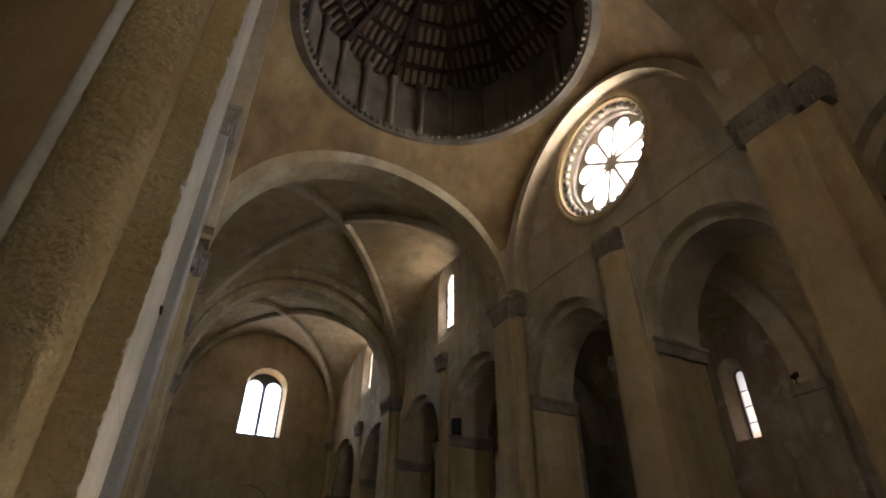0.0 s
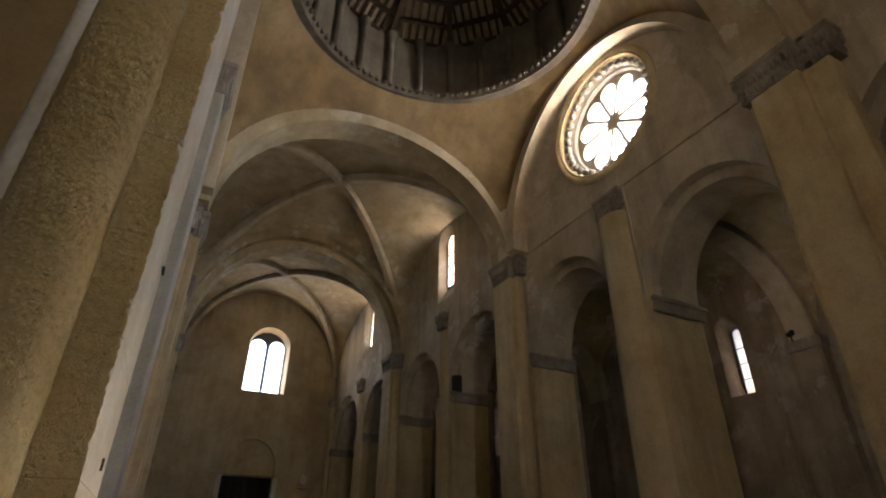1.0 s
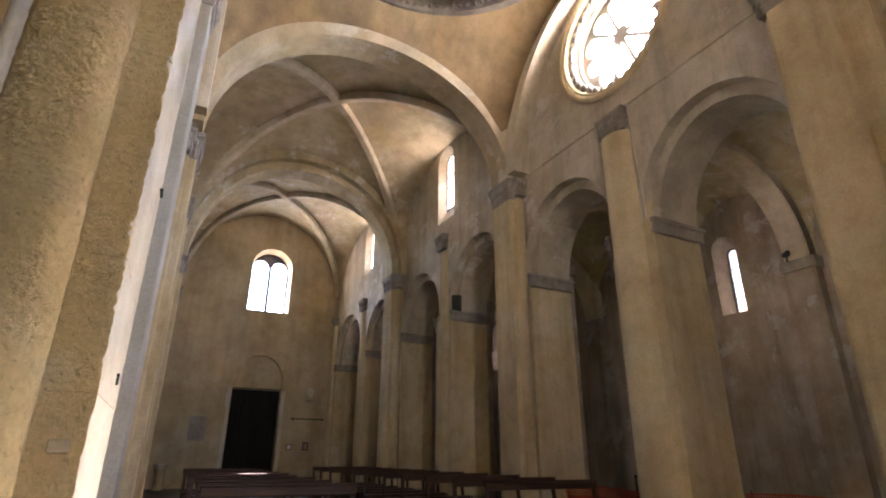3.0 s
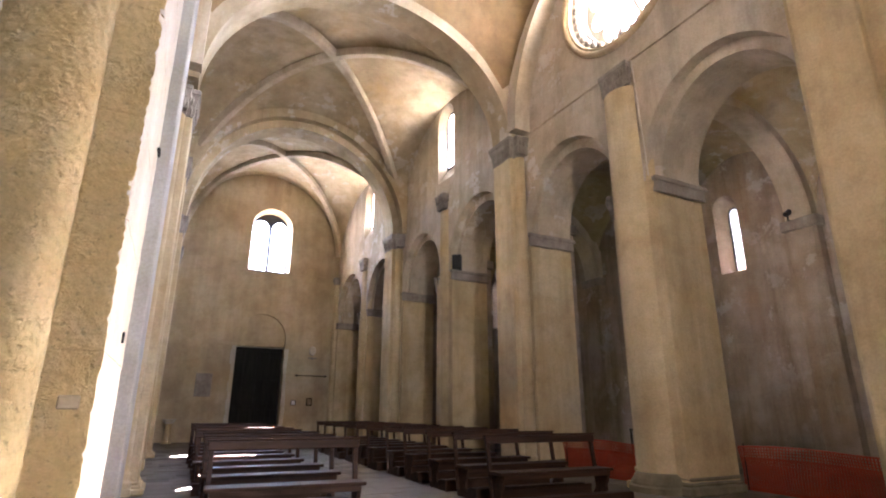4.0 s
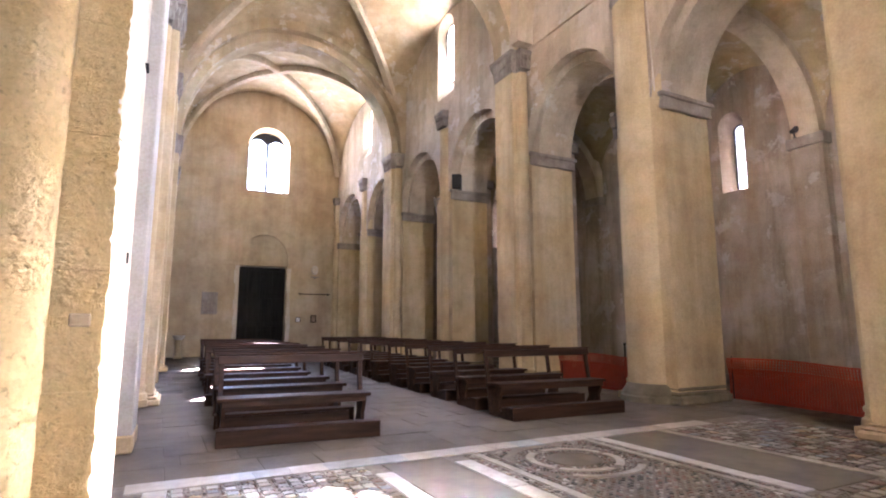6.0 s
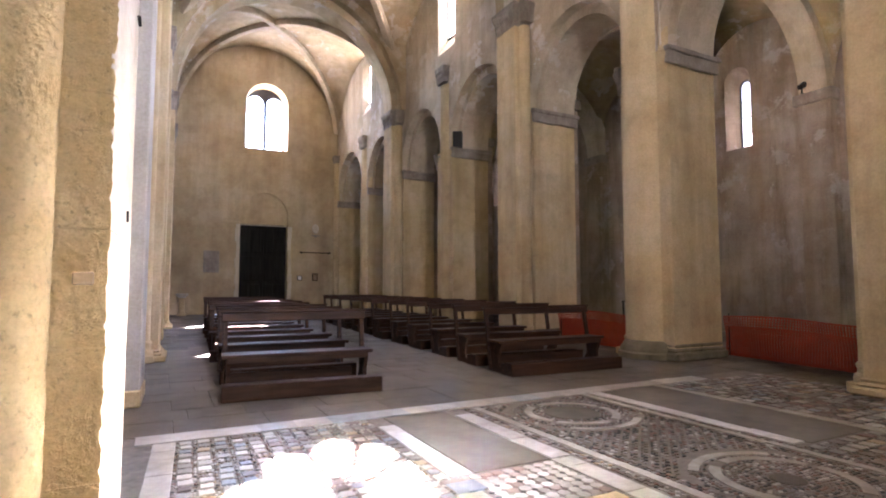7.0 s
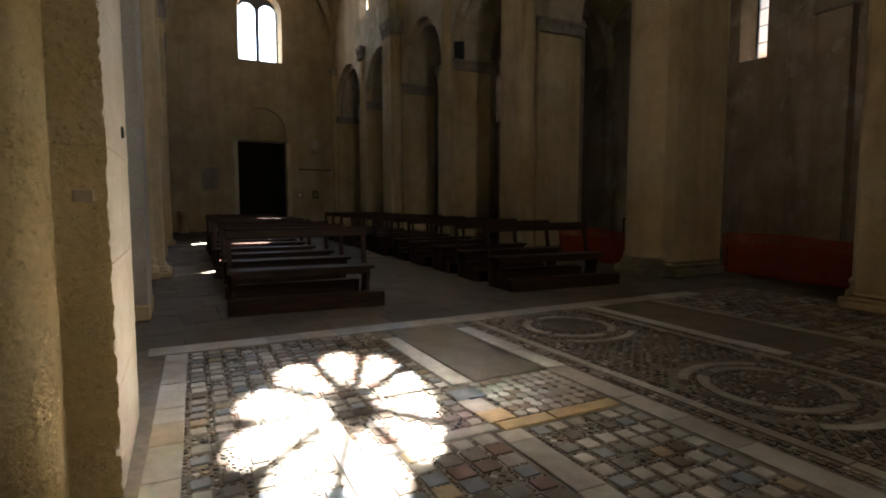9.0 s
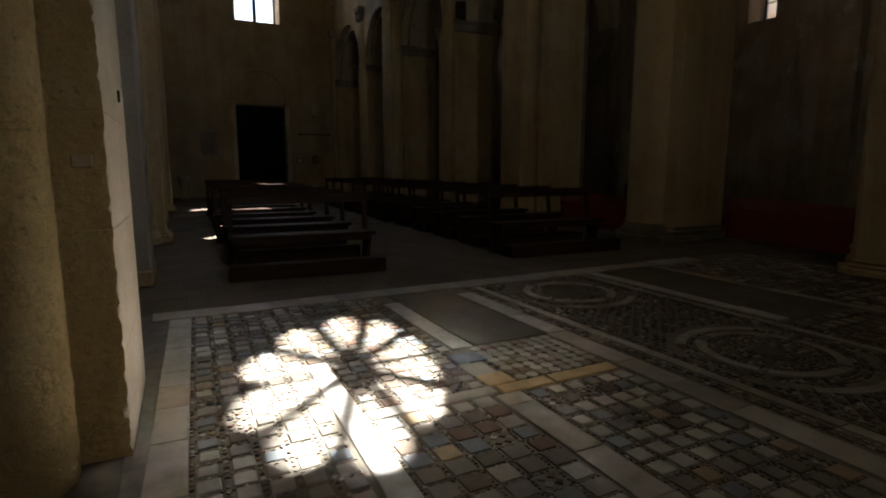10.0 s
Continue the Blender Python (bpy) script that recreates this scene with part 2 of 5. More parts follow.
# ---- floor base ----
b = bmesh.new()
box(b, -9.5, 17.5, -7.0, Y_END + 1.5, -0.3, -0.0095)
floor = solid("floor", b, PAVING, "worn grey stone and inlaid marble church floor", "floor")


# ---- walls above the arcades ----
ROSE_Y, ROSE_Z = 7.62, 11.42


def window_loop(c, z0, top, half, d, first, last, shrink):
    f = (d - first) / (last - first)
    return arch_hole(c, half - f * shrink, z0 + f * 0.55, top - f * 0.3)


def circle(c, z, r, n=60):
    return [(c + r * math.cos(2 * math.pi * i / n), z + r * math.sin(2 * math.pi * i / n)) for i in range(n)]


def arcade_wall(side, i, holes):
    at = SIDES[side]
    y0 = MAJOR[i]
    y1 = MAJOR[i + 1] if i + 1 < len(MAJOR) else Y_END + 0.02
    last = i + 1 == len(MAJOR)
    b = bmesh.new()
    for extra, d0, d1 in ((REACH, WALL_D, WALL_D + 0.27), (0.0, WALL_D + 0.27, WALL_D + 0.67), (0.0, WALL_D + 0.67, WALL_D + THICK)):
        loop = [(y0, IMPOST)]
        for a, c in ((y0, MINOR[i]), (MINOR[i], y1)):
            o0 = a + PIER_HALF
            o1 = c - (0.45 if last and c == y1 else PIER_HALF)
            mid, r = (o0 + o1) / 2, (o1 - o0) / 2
            loop += list(reversed(arc_points(mid, IMPOST, r + extra, 26, r + extra + 0.3)))
        loop += [(y1, IMPOST), (y1, 14.8), (y0, 14.8)]
        l0, l1 = [loop], [loop]
        for h in holes:
            l0.append(h(d0))
            l1.append(h(d1))
        prism(b, l0, l1, lambda p, q, d: at(d, p, q), d0, d1)
    return solid("wall_%s_%d" % (side, i + 1), b, PLASTER, "worn pinkish lime-plastered nave wall over round arches", "wall")


def clerestory(y, z0, top):
    def hole(d):
        if d <= WALL_D + 0.271:
            return window_loop(y, z0, top, 0.62, d, WALL_D, WALL_D + 0.27, 0.27)
        f = (d - WALL_D - 0.27) / (THICK - 0.27)
        return arch_hole(y, 0.35 + 0.6 * f, z0 + 0.5, top - 0.3 + 1.02 * f)
    return hole


def rose_hole(d):
    f = min(1.0, max(0.0, (d - WALL_D - 0.27) / (THICK - 0.27)))
    return circle(ROSE_Y, ROSE_Z, 1.74 if d < WALL_D + 0.05 else 1.42 + 1.75 * f)


CLEAR = [(16.3, 9.6, 12.7), (24.6, 9.75, 12.62)]
arcade_wall("right", 0, [])
arcade_wall("right", 1, [rose_hole])
arcade_wall("right", 2, [clerestory(*CLEAR[0])])
arcade_wall("right", 3, [clerestory(*CLEAR[1])])
for i in range(4):
    arcade_wall("left", i, [])


# ---- piers ----
leaf_rng = random.Random(3)


def capital(b, at, d0, d1, y0, y1, z0, z1, flare=0.10, leaves=True):
    """A carved block capital: splayed bell with two rows of leaves under a plain abacus."""
    h = z1 - z0
    za = z1 - 0.2 * h
    box(b, d0 - flare, d1, y0 - flare, y1 + flare, za, z1, 0.015, at)
    g = bmesh.new()
    vs = []
    for f, z in ((0.0, z0), (0.25, z0 + 0.45 * h), (0.85, za)):
        e = flare * f
        vs.append([g.verts.new(c) for c in ((d0 - e, y0 - e, z), (d1, y0 - e, z), (d1, y1 + e, z), (d0 - e, y1 + e, z))])
    for r0, r1 in zip(vs, vs[1:]):
        for k in range(4):
            g.faces.new((r0[k], r0[(k + 1) % 4], r1[(k + 1) % 4], r1[k]))
    g.faces.new(vs[0])
    g.faces.new(vs[-1])
    put(b, g, at)
    if leaves:
        for row in range(2):
            zc = z0 + h * (0.22 + 0.36 * row)
            e = flare * (0.1 + 0.45 * row)
            n = max(4, int((y1 - y0) / 0.10))
            spots = [(d0 - e, y0 + (y1 - y0) * (k + 0.5 * (row % 2) + 0.25) / n) for k in range(n)]
            m = max(3, int((d1 - d0) / 0.10))
            spots += [(d0 + (d1 - d0) * (k + 0.5) / m, y0 - e) for k in range(m)]
            spots += [(d0 + (d1 - d0) * (k + 0.5) / m, y1 + e) for k in range(m)]
            for sd, sy in spots:
                s = bmesh.new()
                bmesh.ops.create_icosphere(s, subdivisions=1, radius=1.0)
                k0, k1, k2 = leaf_rng.uniform(0.6, 1.25), leaf_rng.uniform(0.7, 1.3), leaf_rng.uniform(-0.4, 0.4)
                for v in s.verts:
                    v.co = Vector((v.co.x * 0.036 * k0 + sd, v.co.y * 0.045 * k1 + sy + v.co.z * 0.03 * k2,
                                   v.co.z * h * 0.19 * k1 + zc - v.co.x * 0.03 + 0.03 * k2))
                put(b, s, at)


def worn(b, cuts, amount):
    """Wears the edges and faces of cut stone unevenly."""
    bmesh.ops.subdivide_edges(b, edges=[e for e in b.edges if e.calc_length() > 0.12], cuts=cuts, use_grid_fill=True)
    for v in b.verts:
        c = v.co
        v.co = c + Vector((noise.noise(c * 5.1), noise.noise(c * 5.3 + Vector((7, 1, 3))), noise.noise(c * 6.7 + Vector((2, 9, 5))))) * amount


def torus_base(b, at, d0, d1, y0, y1, h=0.32):
    for e, z0, z1 in ((0.12, 0.0, 0.5 * h), (0.07, 0.5 * h, 0.72 * h), (0.03, 0.78 * h, h)):
        box(b, d0 - e, d1, y0 - e, y1 + e, z0, z1, 0.025, at)


def column_profile(r, z0, z1):
    return [(r * 1.0, z0), (r * 0.995, (z0 + z1) / 2), (r * 0.985, z1)]


def round_base(b, at, d, y, r, n=18):
    box(b, d - r * 1.45, d + r * 1.45, y - r * 1.45, y + r * 1.45, 0, 0.13, 0.012, at)
    lathe(b, [(r * 1.4, 0.13), (r * 1.42, 0.17), (r * 1.36, 0.22), (r * 1.12, 0.25), (r * 1.08, 0.3), (r * 1.2, 0.33),
              (r * 1.2, 0.37), (r * 1.0, 0.4)], d, y, n, at=at)


def rough_block(b, at, d0, d1, y0, y1, z0, z1, step=0.024, amount=0.011):
    """A hewn stone block with an uneven face and chipped arrises."""
    g = bmesh.new()
    def face(o, u, v, nu, nv):
        grid = [[g.verts.new(o + u * (i / nu) + v * (j / nv)) for j in range(nv + 1)] for i in range(nu + 1)]
        for i in range(nu):
            for j in range(nv):
                g.faces.new((grid[i][j], grid[i + 1][j], grid[i + 1][j + 1], grid[i][j + 1]))
    D, Y, Z = Vector((d1 - d0, 0, 0)), Vector((0, y1 - y0, 0)), Vector((0, 0, z1 - z0))
    o = Vector((d0, y0, z0))
    nd, ny, nz = max(2, int(D.x / step)), max(2, int(Y.y / step / 1.6)), max(2, int(Z.z / step))
    face(o, D, Z, nd, nz)
    face(o, Y, Z, ny, nz)
    face(o, D, Y, nd, ny)
    face(o + Z, D, Y, nd, ny)
    face(o + Y, D, Z, nd, nz)
    bmesh.ops.remove_doubles(g, verts=g.verts, dist=0.0005)
    for v in g.verts:
        c = v.co.copy()
        edge = (abs(c.x - d0) < 1e-4) + (abs(c.y - y0) < 1e-4)
        k = noise.noise(c * 9) * 0.5 + noise.noise(c * 23) * 0.4 - 1.6 * max(0.0, noise.noise(c * 31 + Vector((3, 8, 1))) - 0.38)
        chip = max(0.0, 0.25 + 1.6 * noise.noise(c * 11) + 1.5 * noise.noise(c * 29))
        v.co.x += amount * (0.35 * k - (1.05 * chip if edge > 1 else 0)) * (-1 if edge > 1 else 1) * (1 if c.x < d1 - 1e-4 else 0)
        v.co.y += amount * (0.35 * k + (0.8 * chip if edge > 1 else 0)) * (1 if c.y < y1 - 1e-4 else 0)
    put(b, g, at)


def rough_shaft(b, at, cx, cy, r, z0, z1, step=0.015, amount=0.008):
    """A hewn round drum."""
    n = int(2 * math.pi * r / step)
    m = max(2, int((z1 - z0) / step / 1.3))
    rows = []
    for j in range(m + 1):
        z = z0 + (z1 - z0) * j / m
        row = []
        for i in range(n):
            a = 2 * math.pi * i / n
            p = Vector((cx + r * math.cos(a), cy + r * math.sin(a), z))
            k = noise.noise(p * 12) * 0.5 + noise.noise(p * 34) * 0.55 + noise.noise(p * 62) * 0.5 - 2.2 * max(0.0, noise.noise(p * 21 + Vector((5, 2, 9))) - 0.42)
            rr = r + amount * k - (0.0015 if j in (0, m) else 0)
            row.append(b.verts.new(at(cx + rr * math.cos(a), cy + rr * math.sin(a), z)))
        rows.append(row)
    for r0, r1 in zip(rows, rows[1:]):
        for i in range(n):
            b.faces.new((r0[i], r0[(i + 1) % n], r1[(i + 1) % n], r1[i]))
    b.faces.new(rows[0])
    b.faces.new(rows[-1])


def pier(side, y, major, near=False, soffit=0):
    at = SIDES[side]
    stone = NEAR_STONE if near else STONE
    low = {11.95: 0.95, 20.6: 0.55}.get(y, 0.6) if side == "left" else 0.0
    top = (CAP_TOP if major else MINOR_CAP)[y] - low
    neck = top - 0.62
    t = thing("pier", "ochre limestone compound pier with grey stone capitals" if major else
              "ochre limestone pier with a broad half column", "pier", (0, 0, 0), "structure", "nave piers")
    b = bmesh.new()
    box(b, WALL_D, WALL_D + THICK, y - PIER_HALF, y + PIER_HALF, 0, IMPOST, 0.012, at)
    # the nearest core gets the dark plaster, painting in the dimness behind its shaft
    part("core", b, STAINED_DARK if near else stone, t)
    b = bmesh.new()
    torus_base(b, at, WALL_D + 0.02, WALL_D + THICK, y - PIER_HALF, y + PIER_HALF, 0.3)
    worn(b, 3, 0.02)
    part("base", b, DIRTY, t, "damp dirty stone base")
    if major:
        b = bmesh.new()
        if not near:
            box(b, 0, WALL_D + 0.02, y - 0.43, y + 0.43, 0, neck, 0.015, at)
            part("pilaster", b, stone, t)
        else:
            courses = [0.0, 0.52, 1.12, 1.66, 2.3, 2.86, 3.5, 4.05, 4.7, 5.3, 5.9, 6.5, 7.1, 7.82]
            for k, (z0, z1) in enumerate(zip(courses, courses[1:])):
                b = bmesh.new()
                rough_block(b, at, -0.03, WALL_D + 0.02, y - 0.47, y + 0.62, z0 + 0.0015, z1 - 0.0015)
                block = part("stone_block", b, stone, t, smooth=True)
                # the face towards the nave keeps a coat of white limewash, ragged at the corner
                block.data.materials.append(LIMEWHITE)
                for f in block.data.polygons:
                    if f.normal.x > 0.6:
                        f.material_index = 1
        if side == "right" and y == 3.4:
            b = bmesh.new()
            box(b, 0.14, WALL_D + 0.02, y - 0.86, y - 0.42, 0, 8.42, 0.015, at)
            part("pilaster", b, stone, t)
            b = bmesh.new()
            capital(b, at, 0.14, WALL_D + 0.02, y - 0.98, y - 0.62, 8.42, SPRING - 0.01, 0.07)
            part("capital", b, GREY, t, "carved grey stone capital")
        for s in () if near else ((1,) if side == "right" and y == 3.4 else (-1, 1)):
            b = bmesh.new()
            lathe(b, column_profile(0.155, 0.4, neck), 0.30, y + s * 0.44, 18, at=at)
            part("colonnette", b, stone, t, smooth=True)
            b = bmesh.new()
            round_base(b, at, 0.30, y + s * 0.44, 0.155)
            part("base", b, stone, t, smooth=True)
        b = bmesh.new()
        capital(b, at, 0, WALL_D + 0.02, y - 0.44, y + 0.44, neck, top)
        for s in () if near else (-1, 1):
            capital(b, at, 0.14, WALL_D + 0.02, y + s * 0.5 - 0.13, y + s * 0.5 + 0.13, neck + 0.1, top - 0.004, 0.07)
        part("capital", b, GREY, t, "carved grey stone capital")
        if not near:
            b = bmesh.new()
            torus_base(b, at, -0.0, WALL_D, y - 0.43, y + 0.43, 0.22)
            part("base", b, stone, t)
    elif side == "left":
        b = bmesh.new()
        box(b, 0.06, WALL_D + 0.02, y - 0.42, y + 0.42, 0, neck, 0.015, at)
        part("pilaster", b, GREYWASH if y == 7.7 else stone, t, "smooth grey limewashed face" if y == 7.7 else "")
        b = bmesh.new()
        capital(b, at, 0.06, WALL_D + 0.02, y - 0.42, y + 0.42, neck, top)
        part("capital", b, GREY, t, "carved grey stone capital")
        b = bmesh.new()
        box(b, 0.045, WALL_D, y - 0.44, y + 0.44, 0, 0.2, 0.02, at)
        part("base", b, stone, t)
    else:
        b = bmesh.new()
        # the nearest of them is broader and stands a little off the middle
        hr, hc, hy = (0.54, WALL_D + 0.29, y + 0.13) if y == 7.7 else (0.42, WALL_D + 0.29, y)
        half = 0.38 if y == 7.7 else 0.27
        lathe(b, column_profile(hr, 0.34, neck), hc, hy, 36, at=at)
        part("half_column", b, stone, t, smooth=True)
        b = bmesh.new()
        capital(b, at, hc - hr * 0.75 if y == 7.7 else 0.29, WALL_D + 0.02, hy - half, hy + half, neck + 0.05, top, 0.06)
        part("capital", b, GREY, t, "carved grey stone capital")
        b = bmesh.new()
        lathe(b, [(hr + 0.18, 0), (hr + 0.18, 0.1), (hr + 0.14, 0.13), (hr + 0.135, 0.18), (hr + 0.08, 0.24), (hr + 0.06, 0.3), (hr, 0.34)], hc, hy, 36, at=at)
        part("base", b, DIRTY, t, "damp dirty stone base", smooth=True)
    for s in (-1, 1):
        b = bmesh.new()
        box(b, WALL_D - 0.06, WALL_D + THICK + 0.06, y + s * PIER_HALF - (0.0 if s > 0 else 0.09), y + s * PIER_HALF + (0.09 if s > 0 else 0.0),
            IMPOST - 0.34, IMPOST - 0.08, 0.02, at)
        box(b, WALL_D - 0.09, WALL_D + THICK + 0.09, y + s * PIER_HALF - (0.0 if s > 0 else 0.13), y + s * PIER_HALF + (0.13 if s > 0 else 0.0),
            IMPOST - 0.1, IMPOST, 0.015, at)
        worn(b, 4, 0.028)
        part("impost", b, GREY, t, "weathered grey stone impost")
    if soffit:
        d = 0.385 if near else WALL_D + 0.24
        r = 0.215 if near else 0.2
        yy = y + soffit * PIER_HALF
        if near:
            for z0, z1 in zip((0, 0.75, 1.55, 2.5, 3.3, 4.2, 5.1), (0.75, 1.55, 2.5, 3.3, 4.2, 5.1, IMPOST)):
                b = bmesh.new()
                rough_shaft(b, at, d, yy, r, z0 + 0.0005, z1 - 0.0005)
                part("column_drum", b, stone, t, smooth=True)
            b = bmesh.new()
            rough_shaft(b, at, 0.64, yy + 0.01, 0.056, 0, IMPOST, 0.02, 0.004)
            part("colonnette", b, PALE, t, "slim pale stone colonnette", smooth=True)
        else:
            b = bmesh.new()
            lathe(b, column_profile(r, 0.4, IMPOST - 0.5), d, yy, 24, at=at)
            part("half_column", b, stone, t, smooth=True)
        if not near:
            b = bmesh.new()
            round_base(b, at, d, yy, r)
            part("base", b, stone, t, smooth=True)
            b = bmesh.new()
            capital(b, at, d - r * 0.9, d + r * 0.9, yy - r * 0.9, yy + r * 0.9, IMPOST - 0.55, IMPOST - 0.05, 0.07)
            part("capital", b, GREY, t, "carved grey stone capital")
    return t


for side in SIDES:
    for y in MAJOR:
        pier(side, y, True, near=(side == "left" and y == 3.4), soffit=-1 if (side == "left" and y == 3.4) else 0)
    for y in MINOR:
        pier(side, y, False, soffit=1 if side == "right" else 0)
    # the respond against the entrance wall
    at = SIDES[side]
    t = thing("pier", "slim corner shaft against the entrance wall", "pier", (0, 0, 0), "structure")
    b = bmesh.new()
    box(b, WALL_D, WALL_D + THICK, Y_END - 0.45, Y_END, 0, IMPOST, 0.012, at)
    part("core", b, STONE, t)
    b = bmesh.new()
    lathe(b, column_profile(0.16, 0.0, 8.2), WALL_D - 0.06, Y_END - 0.14, 16, at=at)
    part("colonnette", b, STONE, t, smooth=True)
    b = bmesh.new()
    capital(b, at, WALL_D - 0.24, WALL_D + 0.02, Y_END - 0.34, Y_END, 8.2, 8.6, 0.06)
    part("capital", b, GREY, t, "carved grey stone capital")
    b = bmesh.new()
    box(b, WALL_D - 0.06, WALL_D + THICK, Y_END - 0.55, Y_END, IMPOST - 0.34, IMPOST, 0.02, at)
    part("impost", b, GREY, t)


# ---- entrance wall ----
DOOR_X0, DOOR_X1, DOOR_TOP = 3.52, 5.93, 4.62
DOOR_C = (DOOR_X0 + DOOR_X1) / 2
WIN_C, WIN_HALF, WIN_Z0, WIN_TOP = 4.74, 1.08, 8.62, 12.15


def entrance_window(d):
    f = d / 1.3
    return arch_hole(WIN_C, WIN_HALF - 0.12 * f, WIN_Z0 + 0.1 * f, WIN_TOP - 0.12 * f, 20)


b = bmesh.new()
outer = lambda notch: [(-0.8, 0)] + notch + [(10.0, 0), (10.0, 15.6), (-0.8, 15.6)]
to_end = lambda p, q, d: Vector((p, Y_END + d, q))
arched = [(DOOR_X0, 0)] + list(reversed(arc_points(DOOR_C, 5.0, (DOOR_X1 - DOOR_X0) / 2, 24, 1.28))) + [(DOOR_X1, 0)]
square = [(DOOR_X0, 0), (DOOR_X0, DOOR_TOP), (DOOR_X1, DOOR_TOP), (DOOR_X1, 0)]
prism(b, [outer(arched), entrance_window(0.0)], [outer(arched), entrance_window(0.16)], to_end, 0.0, 0.16)
prism(b, [outer(square), entrance_window(0.16)], [outer(square), entrance_window(1.3)], to_end, 0.16, 1.3)
solid("wall_entrance", b, OCHRE, "stained lime-plastered entrance wall with blind arch over the door", "wall")
b = bmesh.new()
box(b, -8.5, -0.8, Y_END, Y_END + 1.3, 0, 9.5)
box(b, 10.0, 17.3, Y_END, Y_END + 1.3, 0, 9.5)
solid("wall_aisle_ends", b, AISLE_DARK, "plastered end walls of the aisles", "wall")
b = bmesh.new()
back = [(-9.0, 0), (17.5, 0), (17.5, 16), (-9.0, 16)]
back_win = arch_hole(1.3, 0.7, 6.2, 10.4, 14)
prism(b, [back, back_win], [back, back_win], lambda p, q, d: Vector((p, d, q)), -6.7, -5.12)
solid("wall_back", b, PLASTER, "plain plastered wall closing the choir", "wall")

door = thing("door_1", "tall dark double wooden entrance door, closed", "door", (DOOR_C, Y_END + 0.5, 0), "structure")
door.matrix_world = pose(DOOR_C, Y_END + 0.5, 0)
for s in (-1, 1):
    b = bmesh.new()
    w = (DOOR_X1 - DOOR_X0) / 2
    box(b, min(0.01 * s, w * s), max(0.01 * s, w * s), 0, 0.09, 0.02, DOOR_TOP, 0.01)
    for k in range(3):
        for j in range(2):
            x0 = s * (0.1 + j * w * 0.47) if s > 0 else s * (0.1 + j * w * 0.47) - w * 0.38
            box(b, x0, x0 + w * 0.38, -0.03, 0.01, 0.25 + k * 1.45, 1.5 + k * 1.45, 0.02)
    if s > 0:
        box(b, -0.05, 0.05, -0.05, 0.0, 0.02, DOOR_TOP, 0.01)
    part("door_leaf", b, DOORWOOD, door)
# pale strip added for the daylight that leaks in above the door
b = bmesh.new()
box(b, DOOR_X0, DOOR_X1, Y_END + 0.42, Y_END + 0.47, DOOR_TOP - 0.05, DOOR_TOP + 0.02)
solid("door_trim", b, PALE, "thin pale strip painted for the light gap over the door", "trim")


b = bmesh.new()
for x0, x1 in ((0.9, WIN_C - WIN_HALF - 0.05), (WIN_C + WIN_HALF + 0.05, 8.3)):
    box(b, x0, x1, Y_END - 0.025, Y_END + 0.01, 8.52, 8.57, 0.008)
solid("string_course_entrance", b, OCHRE, "thin plastered ledge level with the window sill", "trim")


# ---- aisles ----
AISLE_WINDOWS = {"right": [(10.42, 5.62, 8.16), (23.9, 5.62, 8.16)], "left": []}
AISLE_SPRING = 6.6


def aisle_wall(side):
    at = SIDES[side]
    b = bmesh.new()
    mid = AISLE_D + 0.5
    hs = [(lambda d, w=w: arch_hole(w[0], 0.42 - 0.22 * (d - AISLE_D) / 0.5, w[1] + 0.06 * (d - AISLE_D) / 0.5, w[2] - 0.3 * (d - AISLE_D) / 0.5)
           if d <= mid + 0.001 else arch_hole(w[0], 0.22, w[1] + 0.06, w[2] - 0.3)) for w in AISLE_WINDOWS[side]]
    o = [(-6.5, 0), (Y_END + 0.3, 0), (Y_END + 0.3, 9.6), (-6.5, 9.6)]
    for d0, d1 in ((AISLE_D, mid), (mid, AISLE_D + 1.1)):
        prism(b, [o] + [h(d0) for h in hs], [o] + [h(d1) for h in hs], lambda p, q, d: at(d, p, q), d0, d1)
    solid("wall_aisle_%s" % side, b, AISLE_DARK, "stained plastered aisle wall with slit windows, toned darker for shade", "wall")


def half_arch_band(b, at, y, half_w, d0, d1, z, rise, thick, n=18):
    """A transverse arch band across the aisle."""
    c, r = (d0 + d1) / 2, (d1 - d0) / 2
    o = arc_points(c, z, r + thick, n, rise + thick)
    i = arc_points(c, z, r, n, rise)
    prism(b, [o + list(reversed(i))], [o + list(reversed(i))], lambda p, q, d: at(p, y + d, q), -half_w, half_w)


def groin(b, at, d0, d1, y0, y1, z, rise_d, rise_y, dome, n=18, lift=0.0):
    """A groined or ribbed vault over a rectangular bay."""
    rows = []
    for i in range(2 * n + 1):
        u = math.sin(math.pi / 2 * (i / n - 1))
        row = []
        for j in range(2 * n + 1):
            v = math.sin(math.pi / 2 * (j / n - 1))
            row.append(b.verts.new(at((d0 + d1) / 2 + u * (d1 - d0) / 2, (y0 + y1) / 2 + v * (y1 - y0) / 2,
                                      z + max(rise_d * math.sqrt(max(0, 1 - u * u)), rise_y * math.sqrt(max(0, 1 - v * v)))
                                      + dome * (1 - u * u) * (1 - v * v)
                                      + lift * max(0.0, v) ** 1.5 * math.sqrt(max(0, 1 - u * u)))))
        rows.append(row)
    for r0, r1 in zip(rows, rows[1:]):
        for j in range(2 * n):
            b.faces.new((r0[j], r0[j + 1], r1[j + 1], r1[j]))


